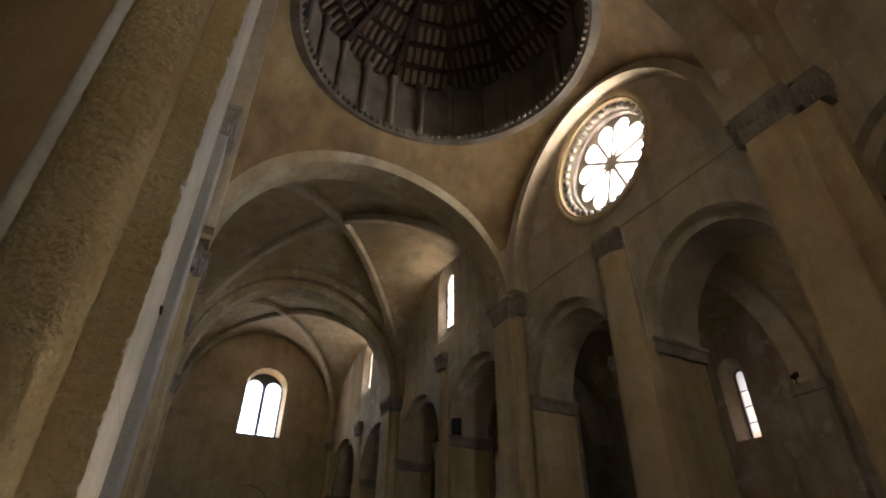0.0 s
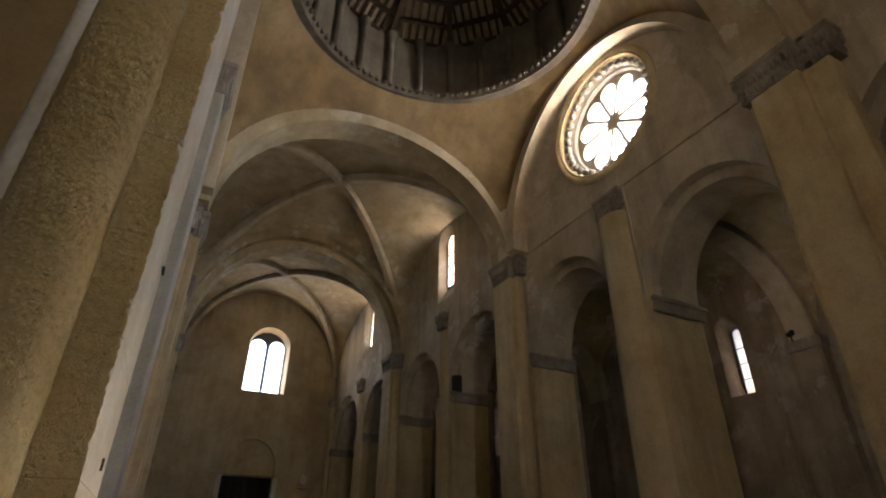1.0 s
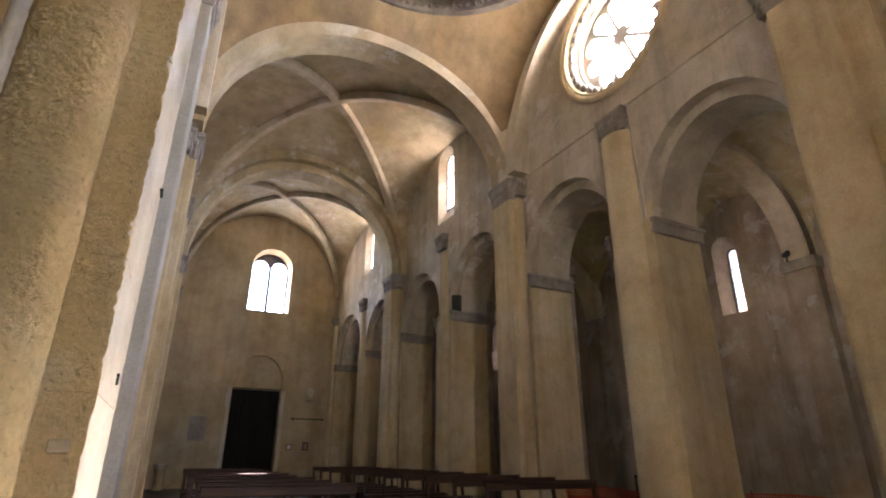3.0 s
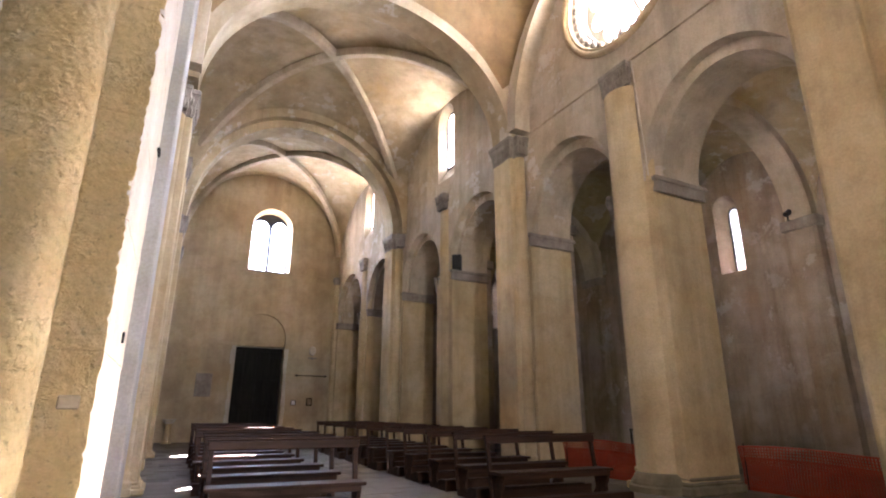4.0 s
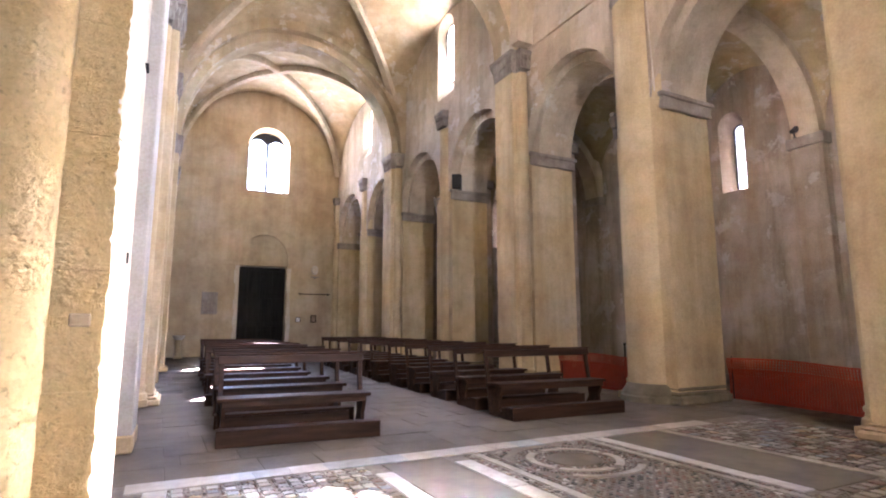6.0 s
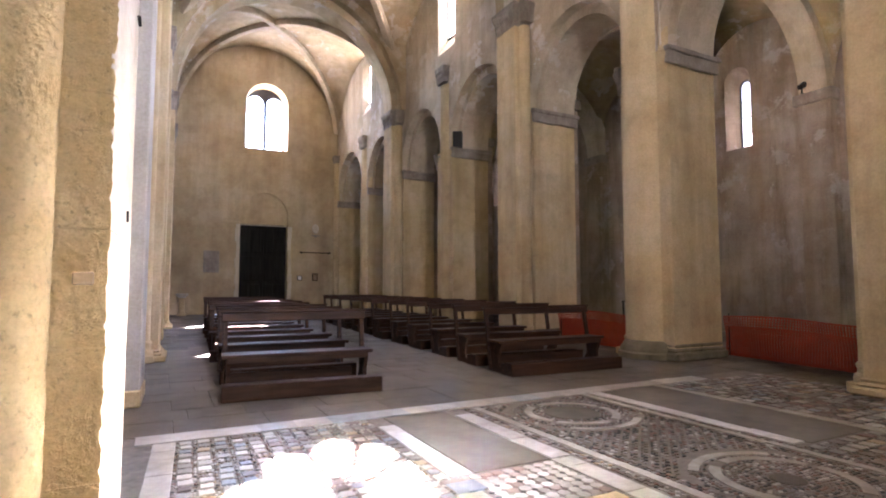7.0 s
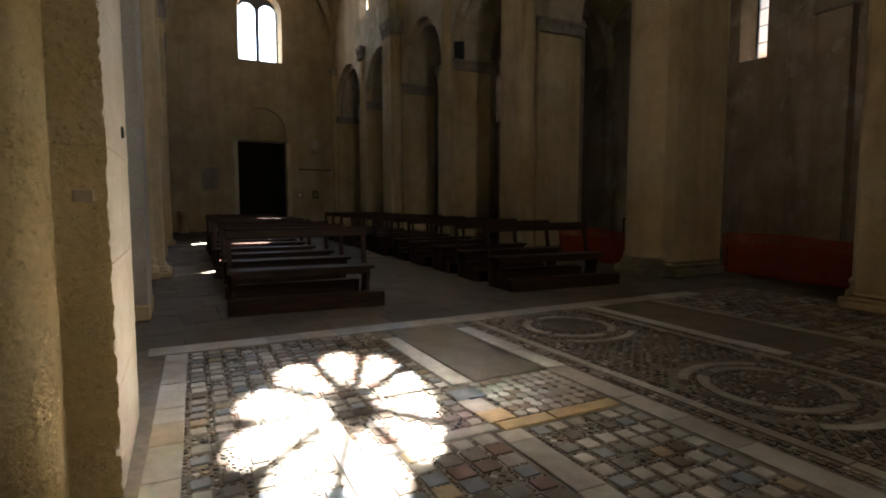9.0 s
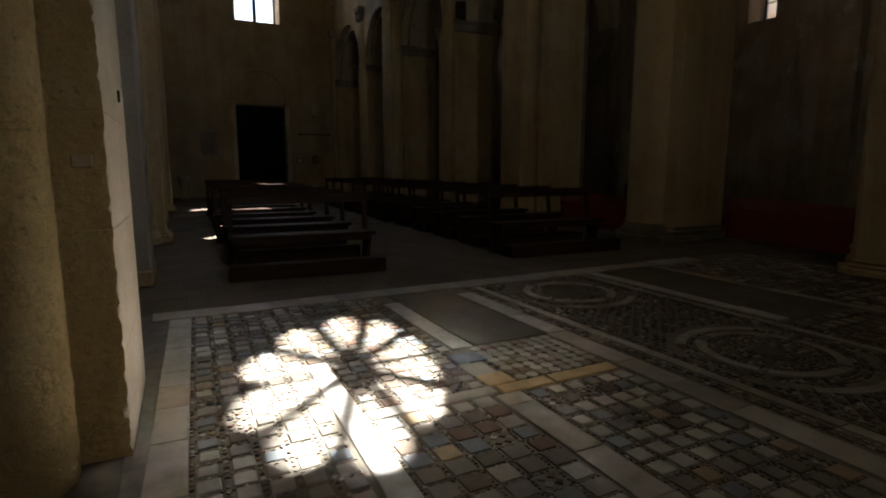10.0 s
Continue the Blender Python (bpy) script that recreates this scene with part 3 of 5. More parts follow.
STOPS = sorted(MAJOR + MINOR) + [Y_END]
for side in SIDES:
    at = SIDES[side]
    aisle_wall(side)
    b = bmesh.new()
    for y0, y1 in zip(STOPS, STOPS[1:]):
        groin(b, at, WALL_D + THICK - 0.02, AISLE_D + 0.02, y0, y1, AISLE_SPRING, 2.85, 2.75, 0.35, 12)
    solid("ceiling_aisle_%s" % side, b, VAULT, "groin-vaulted plaster ceiling of the aisle", "ceiling", smooth=True)
    for y in sorted(MAJOR + MINOR):
        y += 0.38 if y == 7.7 else 0.0
        t = thing("aisle_arch", "plain stone arch across the aisle on wall piers", "arch", (0, 0, 0), "structure", "aisle arches")
        b = bmesh.new()
        half_arch_band(b, at, y, 0.36, WALL_D + THICK + 0.28, AISLE_D - 0.30, AISLE_SPRING, 2.6, 0.5)
        part("band", b, ARCHSTONE, t)
        b = bmesh.new()
        box(b, AISLE_D - 0.30, AISLE_D + 0.05, y - 0.42, y + 0.42, 0, AISLE_SPRING - 0.3, 0.015, at)
        box(b, WALL_D + THICK - 0.05, WALL_D + THICK + 0.28, y - 0.42, y + 0.42, 0, AISLE_SPRING - 0.3, 0.015, at)
        part("wall_pier", b, AISLE_DARK, t)
        b = bmesh.new()
        box(b, AISLE_D - 0.38, AISLE_D + 0.05, y - 0.5, y + 0.5, AISLE_SPRING - 0.3, AISLE_SPRING, 0.02, at)
        box(b, WALL_D + THICK - 0.05, WALL_D + THICK + 0.36, y - 0.5, y + 0.5, AISLE_SPRING - 0.3, AISLE_SPRING, 0.02, at)
        part("impost", b, GREY, t)


# ---- nave vaults ----
def across(d, y, z):
    """d from 0 (left pilasters) to 1 (right pilasters)."""
    return left(0, y, z).lerp(right(0, y, z), d) - Vector((0, 0, sunk(d, z)))


RISE = 3.45
DOME = 0.68
for i in (0, 2, 3):
    y0, y1 = MAJOR[i], (MAJOR[i + 1] if i + 1 < 4 else Y_END)
    b = bmesh.new()
    groin(b, across, -0.065, 1.065, y0, y1, SPRING, RISE + 0.3, RISE + 0.2, DOME, 26, 1.25 if i == 3 else 0.0)
    solid("ceiling_nave_%d" % (i + 1), b, VAULT, "ribbed plaster vault with worn patches", "ceiling", smooth=True)
    t = thing("vault_ribs", "pale stone diagonal ribs meeting at the crown", "rib", (0, 0, 0), "structure")
    for flip in (1, -1):
        path, ups = [], []
        for k in range(61):
            u = math.sin(math.pi / 2 * (k / 30 - 1)) * 0.985
            z = SPRING + (RISE + 0.23) * math.sqrt(1 - u * u) + DOME * (1 - u * u) ** 2 - 0.04
            if i == 3:
                z += 1.25 * max(0.0, flip * u) ** 1.5 * math.sqrt(1 - u * u)
            path.append(across(0.5 + u * 0.56, (y0 + y1) / 2 + flip * u * (y1 - y0) / 2 * 0.99, z))
        cen = across(0.5, (y0 + y1) / 2, SPRING)
        ups = [(p - cen).normalized() for p in path]
        b = bmesh.new()
        sweep(b, path, [(-0.17, 0.12), (-0.17, -0.05), (-0.11, -0.13), (0.11, -0.13), (0.17, -0.05), (0.17, 0.12)], ups)
        part("rib", b, ARCHSTONE, t, smooth=True)


def transverse_arch(y):
    t = thing("transverse_arch", "broad stepped round arch across the nave", "arch", (0, 0, 0), "structure", "transverse arches")
    for w0, w1, low, high in ((-0.43, 0.43, 0.0, 0.36), ((-0.30 if y == 11.95 else -0.78), (0.30 if y == 3.4 else 0.78), 0.30, 1.2)):
        b = bmesh.new()
        spring, rise = CAP_TOP[y], ARCH_CROWN[y] - CAP_TOP[y]
        o = arc_points(0.5, spring, 0.5 + high / 8.2, 36, rise + high)
        k = arc_points(0.5, spring, 0.5 + low / 8.2, 36, rise + low)
        loop = o + list(reversed(k))
        prism(b, [loop], [loop], lambda p, q, d: across(p, y + d, q), w0, w1)
        part("order", b, VAULT, t)


for y in MAJOR[1:]:
    transverse_arch(y)

# ---- crossing: pendentives, drum and timber roof ----
DC = Vector((3.98, 7.67, 0))
HX, HY = 4.16, 3.9
RING_R, RING_Z, DRUM_TOP = 3.66, 13.6, 16.05
b = bmesh.new()
rows = []
N = 96
for i in range(N):
    a = 2 * math.pi * i / N
    ca, sa = math.cos(a), math.sin(a)
    rmax = min(HX / max(abs(ca), 1e-6), HY / max(abs(sa), 1e-6))
    row = []
    if HX * abs(sa) < HY * abs(ca):
        edge_z = SPRING + 4.14 * math.sqrt(max(0.0, 1 - (rmax * sa / 3.95) ** 2))
    else:
        key = 11.95 if sa > 0 else 3.4
        edge_z = CAP_TOP[key] + (ARCH_CROWN[key] + 0.33 - CAP_TOP[key]) * math.sqrt(max(0.0, 1 - (rmax * ca / 4.3) ** 2))
    edge_z -= sunk((rmax * ca + 4.1) / 8.2, edge_z)
    for j in range(13):
        r = RING_R + (rmax - RING_R) * j / 12
        z = RING_Z - (RING_Z - edge_z) * (j / 12) ** 1.45
        row.append(b.verts.new((DC.x + r * ca, DC.y + r * sa, z)))
    rows.append(row)
for i in range(N):
    r0, r1 = rows[i], rows[(i + 1) % N]
    for j in range(12):
        b.faces.new((r0[j], r0[j + 1], r1[j + 1], r1[j]))
solid("ceiling_pendentives", b, STAINED_DARK, "stained plaster pendentives under the round drum", "ceiling", smooth=True)

for side in SIDES:
    at = SIDES[side]
    b = bmesh.new()
    o = arc_points(7.62, SPRING, 3.95, 40, 5.0)
    k = arc_points(7.62, SPRING, 3.56, 40, 4.12)
    prism(b, [o + list(reversed(k))], [o + list(reversed(k))], lambda p, q, d: at(d, p, q - (sunk(0, q) if side == "left" else 0)), -0.03, WALL_D + 0.03)
    solid("wall_arch_%s" % side, b, ARCHSTONE, "pale stone arch framing the wall under the dome", "arch")
    b = bmesh.new()
    box(b, WALL_D - 0.035, WALL_D + 0.02, 3.9, 11.4, 8.99, 9.04, 0.008, at)
    solid("string_course_%s" % side, b, ARCHSTONE, "thin stone string course along the nave wall", "trim")

drum = thing("drum", "round plastered drum with slim half columns under the roof", "drum", (0, 0, 0), "structure")
b = bmesh.new()
lathe(b, [(RING_R + 0.1, RING_Z - 0.1), (RING_R + 0.1, DRUM_TOP), (RING_R + 0.5, DRUM_TOP), (RING_R + 0.5, RING_Z - 0.1)], DC.x, DC.y, 96, caps=False)
part("drum_wall", b, DRUM_DARK, drum, smooth=True)
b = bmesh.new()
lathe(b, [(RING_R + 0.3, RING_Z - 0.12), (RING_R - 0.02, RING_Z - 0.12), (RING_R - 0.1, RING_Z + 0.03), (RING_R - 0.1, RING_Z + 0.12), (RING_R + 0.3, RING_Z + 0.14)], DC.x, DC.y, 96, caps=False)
part("cornice", b, DRUM_DARK, drum, smooth=True)
for k in range(24):
    a = 2 * math.pi * k / 24
    b = bmesh.new()
    lathe(b, [(0.11, RING_Z + 0.1), (0.11, DRUM_TOP - 0.45), (0.13, DRUM_TOP - 0.42), (0.19, DRUM_TOP - 0.2), (0.19, DRUM_TOP - 0.05)],
          DC.x + (RING_R + 0.06) * math.cos(a), DC.y + (RING_R + 0.06) * math.sin(a), 10)
    part("half_column", b, DRUM_DARK, drum, smooth=True)
for k in range(104):
    a = 2 * math.pi * k / 104
    b = bmesh.new()
    m = Matrix.Translation((DC.x, DC.y, 0)) @ Matrix.Rotation(a, 4, 'Z')
    box(b, RING_R - 0.17, RING_R - 0.05, -0.05, 0.05, RING_Z - 0.03, RING_Z + 0.09, 0.012, lambda x, y, z: m @ Vector((x, y, z)))
    part("dentil", b, DRUM_DARK, drum)

roof = thing("timber_roof", "dark open timber roof of beams, battens and boards", "roof", (0, 0, 0), "structure")
APEX = DRUM_TOP + 3.3
SEG = 12


def roof_point(a, f, lift=0.0):
    r = (RING_R + 0.35) * (1 - f)
    return Vector((DC.x + r * math.cos(a), DC.y + r * math.sin(a), DRUM_TOP - 0.1 + f * (APEX - DRUM_TOP) + lift))


def beam(b, p, q, w, h, up=Vector((0, 0, 1))):
    sweep(b, [p, q], [(-w, -h), (w, -h), (w, h), (-w, h)], [up, up])


def facet_point(a0, a1, g, f, lift=0.0):
    """A point of one roof facet: g along the eave, f of the way up, with rafters square to the eave."""
    h = 0.5 + (g - 0.5) / max(1e-6, 1 - f)
    return roof_point(a0, f, lift).lerp(roof_point(a1, f, lift), h)


for s in range(SEG):
    a0, a1 = 2 * math.pi * s / SEG, 2 * math.pi * (s + 1) / SEG
    b = bmesh.new()
    beam(b, roof_point(a0, -0.02), roof_point(a0, 0.98), 0.085, 0.13)
    part("hip_rafter", b, BEAM, roof)
    for k in range(7):
        f = 0.015 + k * 0.135
        b = bmesh.new()
        beam(b, roof_point(a0, f, 0.02), roof_point(a1, f, 0.02), 0.055 if k else 0.10, 0.075)
        part("purlin", b, BEAM, roof)
    for k in range(8):
        g = (k + 0.5) / 8
        b = bmesh.new()
        beam(b, facet_point(a0, a1, g, 0.0, 0.13), facet_point(a0, a1, g, 0.97 - abs(2 * g - 1), 0.13), 0.045, 0.055)
        part("rafter", b, BEAM, roof)
    b = bmesh.new()
    q = [roof_point(a0, -0.12, 0.2), roof_point(a1, -0.12, 0.2), roof_point(a1, 1.0, 0.2)]
    lo = [b.verts.new(c) for c in q]
    hi = [b.verts.new(c + Vector((0, 0, 0.06))) for c in q]
    b.faces.new(lo)
    b.faces.new(hi)
    for k in range(3):
        b.faces.new((lo[k], lo[(k + 1) % 3], hi[(k + 1) % 3], hi[k]))
    part("boarding", b, BOARD, roof)


# ---- windows ----
def pane(name, loop, to3, d, parent):
    b = bmesh.new()
    prism(b, [loop], [loop], to3, d, d + 0.008)
    ob = part(name, b, GLASS, parent)
    ob.visible_shadow = False
    return ob


def on_right(p, q, d):
    return right(d, p, q)


rose = thing("window_rose", "round rose window with ten stone petals and a carved rim", "window", (0, 0, 0), "structure")
ROSE_D = WALL_D + 0.42
PETALS = 10


def petal(k, r0, r1, w):
    a = math.pi * 2 * (k + 0.5) / PETALS
    pts = []
    rc = r1 - w
    prof = [(r0, 0.03), (r0 + 0.4 * (rc - r0), 0.03 + 0.36 * w)] + [(rc + w * math.cos(x), w * math.sin(x)) for x in
                                                                        [math.radians(100 - 200 * j / 12 + 0) for j in range(0, 7)]]
    prof2 = [(p, s) for p, s in prof]
    both = prof2 + [(p, -s) for p, s in reversed(prof2[:-1])]
    return [(ROSE_Y + p * math.cos(a) - s * math.sin(a), ROSE_Z + p * math.sin(a) + s * math.cos(a)) for p, s in both]


LOOPS = [petal(k, 0.235, 1.28, 0.268) for k in range(PETALS)]
b = bmesh.new()
prism(b, [circle(ROSE_Y, ROSE_Z, 2.3)] + LOOPS, [circle(ROSE_Y, ROSE_Z, 2.3)] + LOOPS, on_right, ROSE_D, ROSE_D + 0.09)
part("tracery", b, PALE, rose)
for k in range(PETALS):
    pane("pane", LOOPS[k], on_right, ROSE_D + 0.05, rose)
for rr, w, d0, d1 in ((1.78, 0.09, WALL_D - 0.10, WALL_D + 0.05), (1.66, 0.05, WALL_D - 0.05, WALL_D + 0.1), (1.41, 0.05, WALL_D + 0.26, WALL_D + 0.44)):
    b = bmesh.new()
    k = 10
    rows = []
    for i in range(72):
        a = 2 * math.pi * i / 72
        rows.append([b.verts.new(right((d0 + d1) / 2 + (d1 - d0) / 2 * math.cos(2 * math.pi * j / k), ROSE_Y + (rr + w * math.sin(2 * math.pi * j / k)) * math.cos(a),
                                       ROSE_Z + (rr + w * math.sin(2 * math.pi * j / k)) * math.sin(a))) for j in range(k)])
    for i in range(72):
        for j in range(k):
            b.faces.new((rows[i][j], rows[i][(j + 1) % k], rows[(i + 1) % 72][(j + 1) % k], rows[(i + 1) % 72][j]))
    part("moulding", b, GREY if rr < 1.5 else STONE, rose, smooth=True)
for k in range(36):
    a = 2 * math.pi * k / 36
    m = Matrix.Translation(right(WALL_D + 0.18, ROSE_Y, ROSE_Z)) @ Matrix.Rotation(a, 4, 'X') @ Matrix.Translation((0, 1.56, 0)) @ Matrix.Rotation(radians(-38), 4, 'Z')
    b = bmesh.new()
    s = bmesh.new()
    bmesh.ops.create_icosphere(s, subdivisions=2, radius=1.0)
    for v in s.verts:
        f = 1.0 - 0.35 * v.co.y
        v.co = Vector((v.co.x * 0.09 * f, v.co.y * 0.17, v.co.z * 0.095 * f))
    put(b, s, lambda x, y, z: m @ Vector((x, y, z)))
    s = bmesh.new()
    bmesh.ops.create_icosphere(s, subdivisions=1, radius=0.06)
    for v in s.verts:
        v.co += Vector((-0.05, 0.17, 0))
    put(b, s, lambda x, y, z: m @ Vector((x, y, z)))
    part("carved_leaf", b, GREY, rose, smooth=True)


def slit_window(name, to3, y, z0, top, half, d0, d, label):
    t = thing(name, label, "window", (0, 0, 0), "structure")
    glass = pane("pane", arch_hole(y, half, z0, top), to3, d, t)
    glass.visible_shadow = half < 0.3          # the aisle panes cast shadow, to keep a sun patch off the floor
    b = bmesh.new()
    lo, inner = arch_hole(y, half, z0, top), arch_hole(y, half - 0.05, z0 + 0.05, top - 0.05)
    prism(b, [lo, inner], [lo, inner], to3, d - 0.03, d + 0.03)
    for k in range(1, 4):
        zz = z0 + (top - half - z0) * k / 4
        box(b, d - 0.012, d + 0.012, y - half, y + half, zz - 0.012, zz + 0.012, 0, lambda x, yy, z: to3(yy, z, x))
    part("window_frame", b, LEAD, t)
    return t


for k, (y, z0, top) in enumerate(CLEAR):
    slit_window("window_%d" % (k + 1), on_right, y, z0 + 0.54, top - 0.29, 0.355, WALL_D, WALL_D + 0.26, "tall round-headed clerestory window in a splayed opening")
for k, (y, z0, top) in enumerate(AISLE_WINDOWS["right"]):
    slit_window("window_%d" % (k + 3), on_right, y, z0 + 0.07, top - 0.31, 0.198, AISLE_D, AISLE_D + 0.48, "narrow slit window in a splayed aisle opening")

win = thing("window_entrance", "two-light arched window with a dark central mullion", "window", (0, 0, 0), "structure")
WD = 0.75
fr = arch_hole(WIN_C, WIN_HALF - 0.06, WIN_Z0 + 0.05, WIN_TOP - 0.06, 20)
lights = []
for s in (-1, 1):
    w = (WIN_HALF - 0.06) / 2
    lights.append(arch_hole(WIN_C + s * w, w - 0.085, WIN_Z0 + 0.11, WIN_TOP - 0.5, 14))
b = bmesh.new()
prism(b, [fr] + lights, [fr] + lights, to_end, WD, WD + 0.1)
part("window_frame", b, LEAD, win, "dark two-light frame")
for lp in lights:
    pane("pane", lp, to_end, WD + 0.05, win)

# sky light that enters by the openings, just outside the panes
window_light("sky_rose", right(ROSE_D + 0.2, ROSE_Y, ROSE_Z), right(-3, ROSE_Y, ROSE_Z), 2.6, 2.6, 8.0, (0.93, 0.965, 1.0))
for y, z0, top in CLEAR:
    window_light("sky_clerestory", right(WALL_D + 0.36, y, (z0 + top) / 2 + 0.12), right(-3, y, (z0 + top) / 2 + 0.12), 0.7, 2.4, 0.07)
for y, z0, top in AISLE_WINDOWS["right"]:
    window_light("sky_aisle", right(AISLE_D + 0.6, y, (z0 + top) / 2 + 0.12), right(0, y, (z0 + top) / 2 + 0.12), 0.5, 2.2, 0.06)
window_light("sky_entrance", (WIN_C, Y_END + WD + 0.2, (WIN_Z0 + WIN_TOP) / 2), (WIN_C, 0, (WIN_Z0 + WIN_TOP) / 2), 2.0, 3.4, 2.1)
window_light("sky_choir", (1.3, -6.2, 8.3), (2.6, 0, 7.6), 1.3, 4.1, 7.0, (1.0, 0.87, 0.62))


# ---- pews ----
def make_pew(length):
    t = thing("pew", "dark-stained wooden church pew with low kneeler, standing on the stone floor", "pew", (0, 0, 0), "", "pew rows")
    L = length / 2
    b = bmesh.new()
    box(b, -L, L, -0.02, 0.36, 0.47, 0.515, 0.008)
    part("seat", b, PEW, t)
    b = bmesh.new()
    box(b, -L + 0.06, L - 0.06, 0.0, 0.03, 0.40, 0.47, 0.004)
    part("apron", b, PEW, t)
    tilt = Matrix.Translation((0, 0.38, 0.5)) @ Matrix.Rotation(radians(-10), 4, 'X') @ Matrix.Translation((0, -0.38, -0.5))
    tip = lambda x, y, z: tilt @ Vector((x, y, z))
    b = bmesh.new()
    box(b, -L, L, 0.335, 0.362, 0.915, 1.03, 0.008, tip)
    part("backrest", b, PEW, t)
    b = bmesh.new()
    box(b, -L - 0.01, L + 0.01, 0.32, 0.43, 1.03, 1.055, 0.006, tip)
    part("top_rail", b, PEW, t)
    for x in (-L + 0.05, L - 0.05):
        b = bmesh.new()
        box(b, x - 0.032, x + 0.032, 0.362, 0.42, 0.10, 1.04, 0.006, tip)
        part("post", b, PEW, t)
    prof = [(-0.0, 0.0), (0.40, 0.0), (0.40, 0.1), (0.33, 0.2), (0.34, 0.34), (0.38, 0.47), (0.0, 0.47), (0.03, 0.36), (0.09, 0.24), (0.08, 0.12), (0.0, 0.06)]
    for x in (-L + 0.06, L - 0.11):
        b = bmesh.new()
        prism(b, [prof], [prof], lambda p, q, d: Vector((d, p, q)), x, x + 0.05)
        part("leg", b, PEW, t)
    b = bmesh.new()
    box(b, -L, L + 0.02, -0.42, -0.395, 0.0, 0.195, 0.006)
    box(b, -L, L + 0.02, -0.395, -0.20, 0.17, 0.195, 0.004)
    for x in (-L + 0.02, L - 0.02):
        box(b, x, x + 0.03, -0.395, -0.05, 0.0, 0.17, 0.004)
    part("kneeler", b, PEW, t)
    b = bmesh.new()
    box(b, -L + 0.05, L - 0.22, 0.30, 0.325, 0.02, 0.25, 0.006)
    part("rear_board", b, PEW, t)
    return t


first = make_pew(1.98)
rng = random.Random(5)
first.matrix_basis = pose(1.70, 7.42, 0, 0, 0, -4.0)
for k in range(1, 9):
    copy_thing(first, pose(1.71 + 0.045 * 1.3 * k + rng.uniform(-0.05, 0.05), 7.42 + 1.3 * k + rng.uniform(-0.08, 0.08), 0, 0, 0, rng.uniform(-4.5, -1.5)))
second = make_pew(2.2)
second.matrix_basis = pose(5.95, 7.4, 0, 0, 0, -2.0)
for k in range(1, 11):
    copy_thing(second, pose(5.95 + 0.06 * 1.3 * k + rng.uniform(-0.05, 0.05), 7.4 + 1.3 * k + rng.uniform(-0.07, 0.07), 0, 0, 0, rng.uniform(-2, 1.4)))


# ---- fences ----
def net_fence(p, q, h, label):
    t = thing("safety_fence", label, "fence", (0, 0, 0))
    p, q = Vector(p), Vector(q)
    n = int((q - p).length / 0.055)
    b = bmesh.new()
    sag = lambda f, z: Vector((0.03 * math.sin(9 * f + z * 4), 0.03 * math.cos(7 * f), 0)) * (0.4 + z)
    pt = lambda f, z: p.lerp(q, f) + Vector((0, 0, z * (h + 0.03 * math.sin(5 * f)))) + sag(f, z)
    m = 16
    # the net is doubled over along its lower part
    for top, slip in ((m, Vector((0, 0, 0))), (11, Vector((0.035, 0.024, 0.02)))):
        for i in range(n + 1):
            f = i / n
            for j in range(top):
                a, c = pt(f, j / m) + slip, pt(f, (j + 1) / m) + slip
                w = (q - p).normalized() * 0.015
                b.faces.new([b.verts.new(v) for v in (a - w, a + w, c + w, c - w)])
        for j in range(top + 1):
            th = 0.03 if j in (0, top) else 0.017
            for i in range(n):
                a, c = pt(i / n, j / m) + slip, pt((i + 1) / n, j / m) + slip
                w = Vector((0, 0, th))
                b.faces.new([b.verts.new(v) for v in (a, c, c + w, a + w)])
    part("net", b, ORANGE, t)
    for f in (0.02, 0.98):
        b = bmesh.new()
        c = p.lerp(q, f)
        lathe(b, [(0.012, 0), (0.012, h + 0.08)], c.x, c.y, 8)
        part("stake", b, IRON, t)
    return t


net_fence((10.35, 7.3, 0.0), (9.9, 4.3, 0.0), 0.76, "sagging orange plastic safety net across the arch")
net_fence((9.3, 11.3, 0.0), (9.35, 8.35, 0.0), 0.74, "orange plastic safety net beside the pews")


# ---- inlaid floor ----
def stone_mix(name, per, stops, rough):
    """Cut marbles: one tone for each piece, with veins and wear."""
    m, n, l, p = material(name)
    if per == "object":
        rnd = n.new("ShaderNodeObjectInfo").outputs["Random"]
    else:
        rnd = n.new("ShaderNodeNewGeometry").outputs["Random Per Island"]
    r = n.new("ShaderNodeValToRGB")
    r.color_ramp.interpolation = 'CONSTANT'
    while len(r.color_ramp.elements) < len(stops):
        r.color_ramp.elements.new(0.5)
    for e, (q, c) in zip(r.color_ramp.elements, stops):
        e.position, e.color = q, (*c, 1)
    l.new(rnd, r.inputs[0])
    vein = ramp(n, l, noise_node(n, l, 9.0, 8, 0.7), [(0.3, (0.66, 0.64, 0.60)), (0.62, (1, 1, 1))])
    c = mix(n, l, 'MULTIPLY', 0.8, r.outputs[0], vein)
    dirt = ramp(n, l, noise_node(n, l, 1.7, 6, 0.65), [(0.42, (0.62, 0.57, 0.50)), (0.62, (1, 1, 1))])
    c = mix(n, l, 'MULTIPLY', 0.7, c, dirt)
    l.new(c, p.inputs["Base Color"])
    wear = n.new("ShaderNodeMapRange")
    l.new(noise_node(n, l, 5.0, 4, 0.6), wear.inputs[0])
    wear.inputs["To Min"].default_value, wear.inputs["To Max"].default_value = rough - 0.12, rough + 0.2
    l.new(wear.outputs[0], p.inputs["Roughness"])
    bump(n, l, p, noise_node(n, l, 40, 6, 0.7), 0.25, 0.004)
    return m


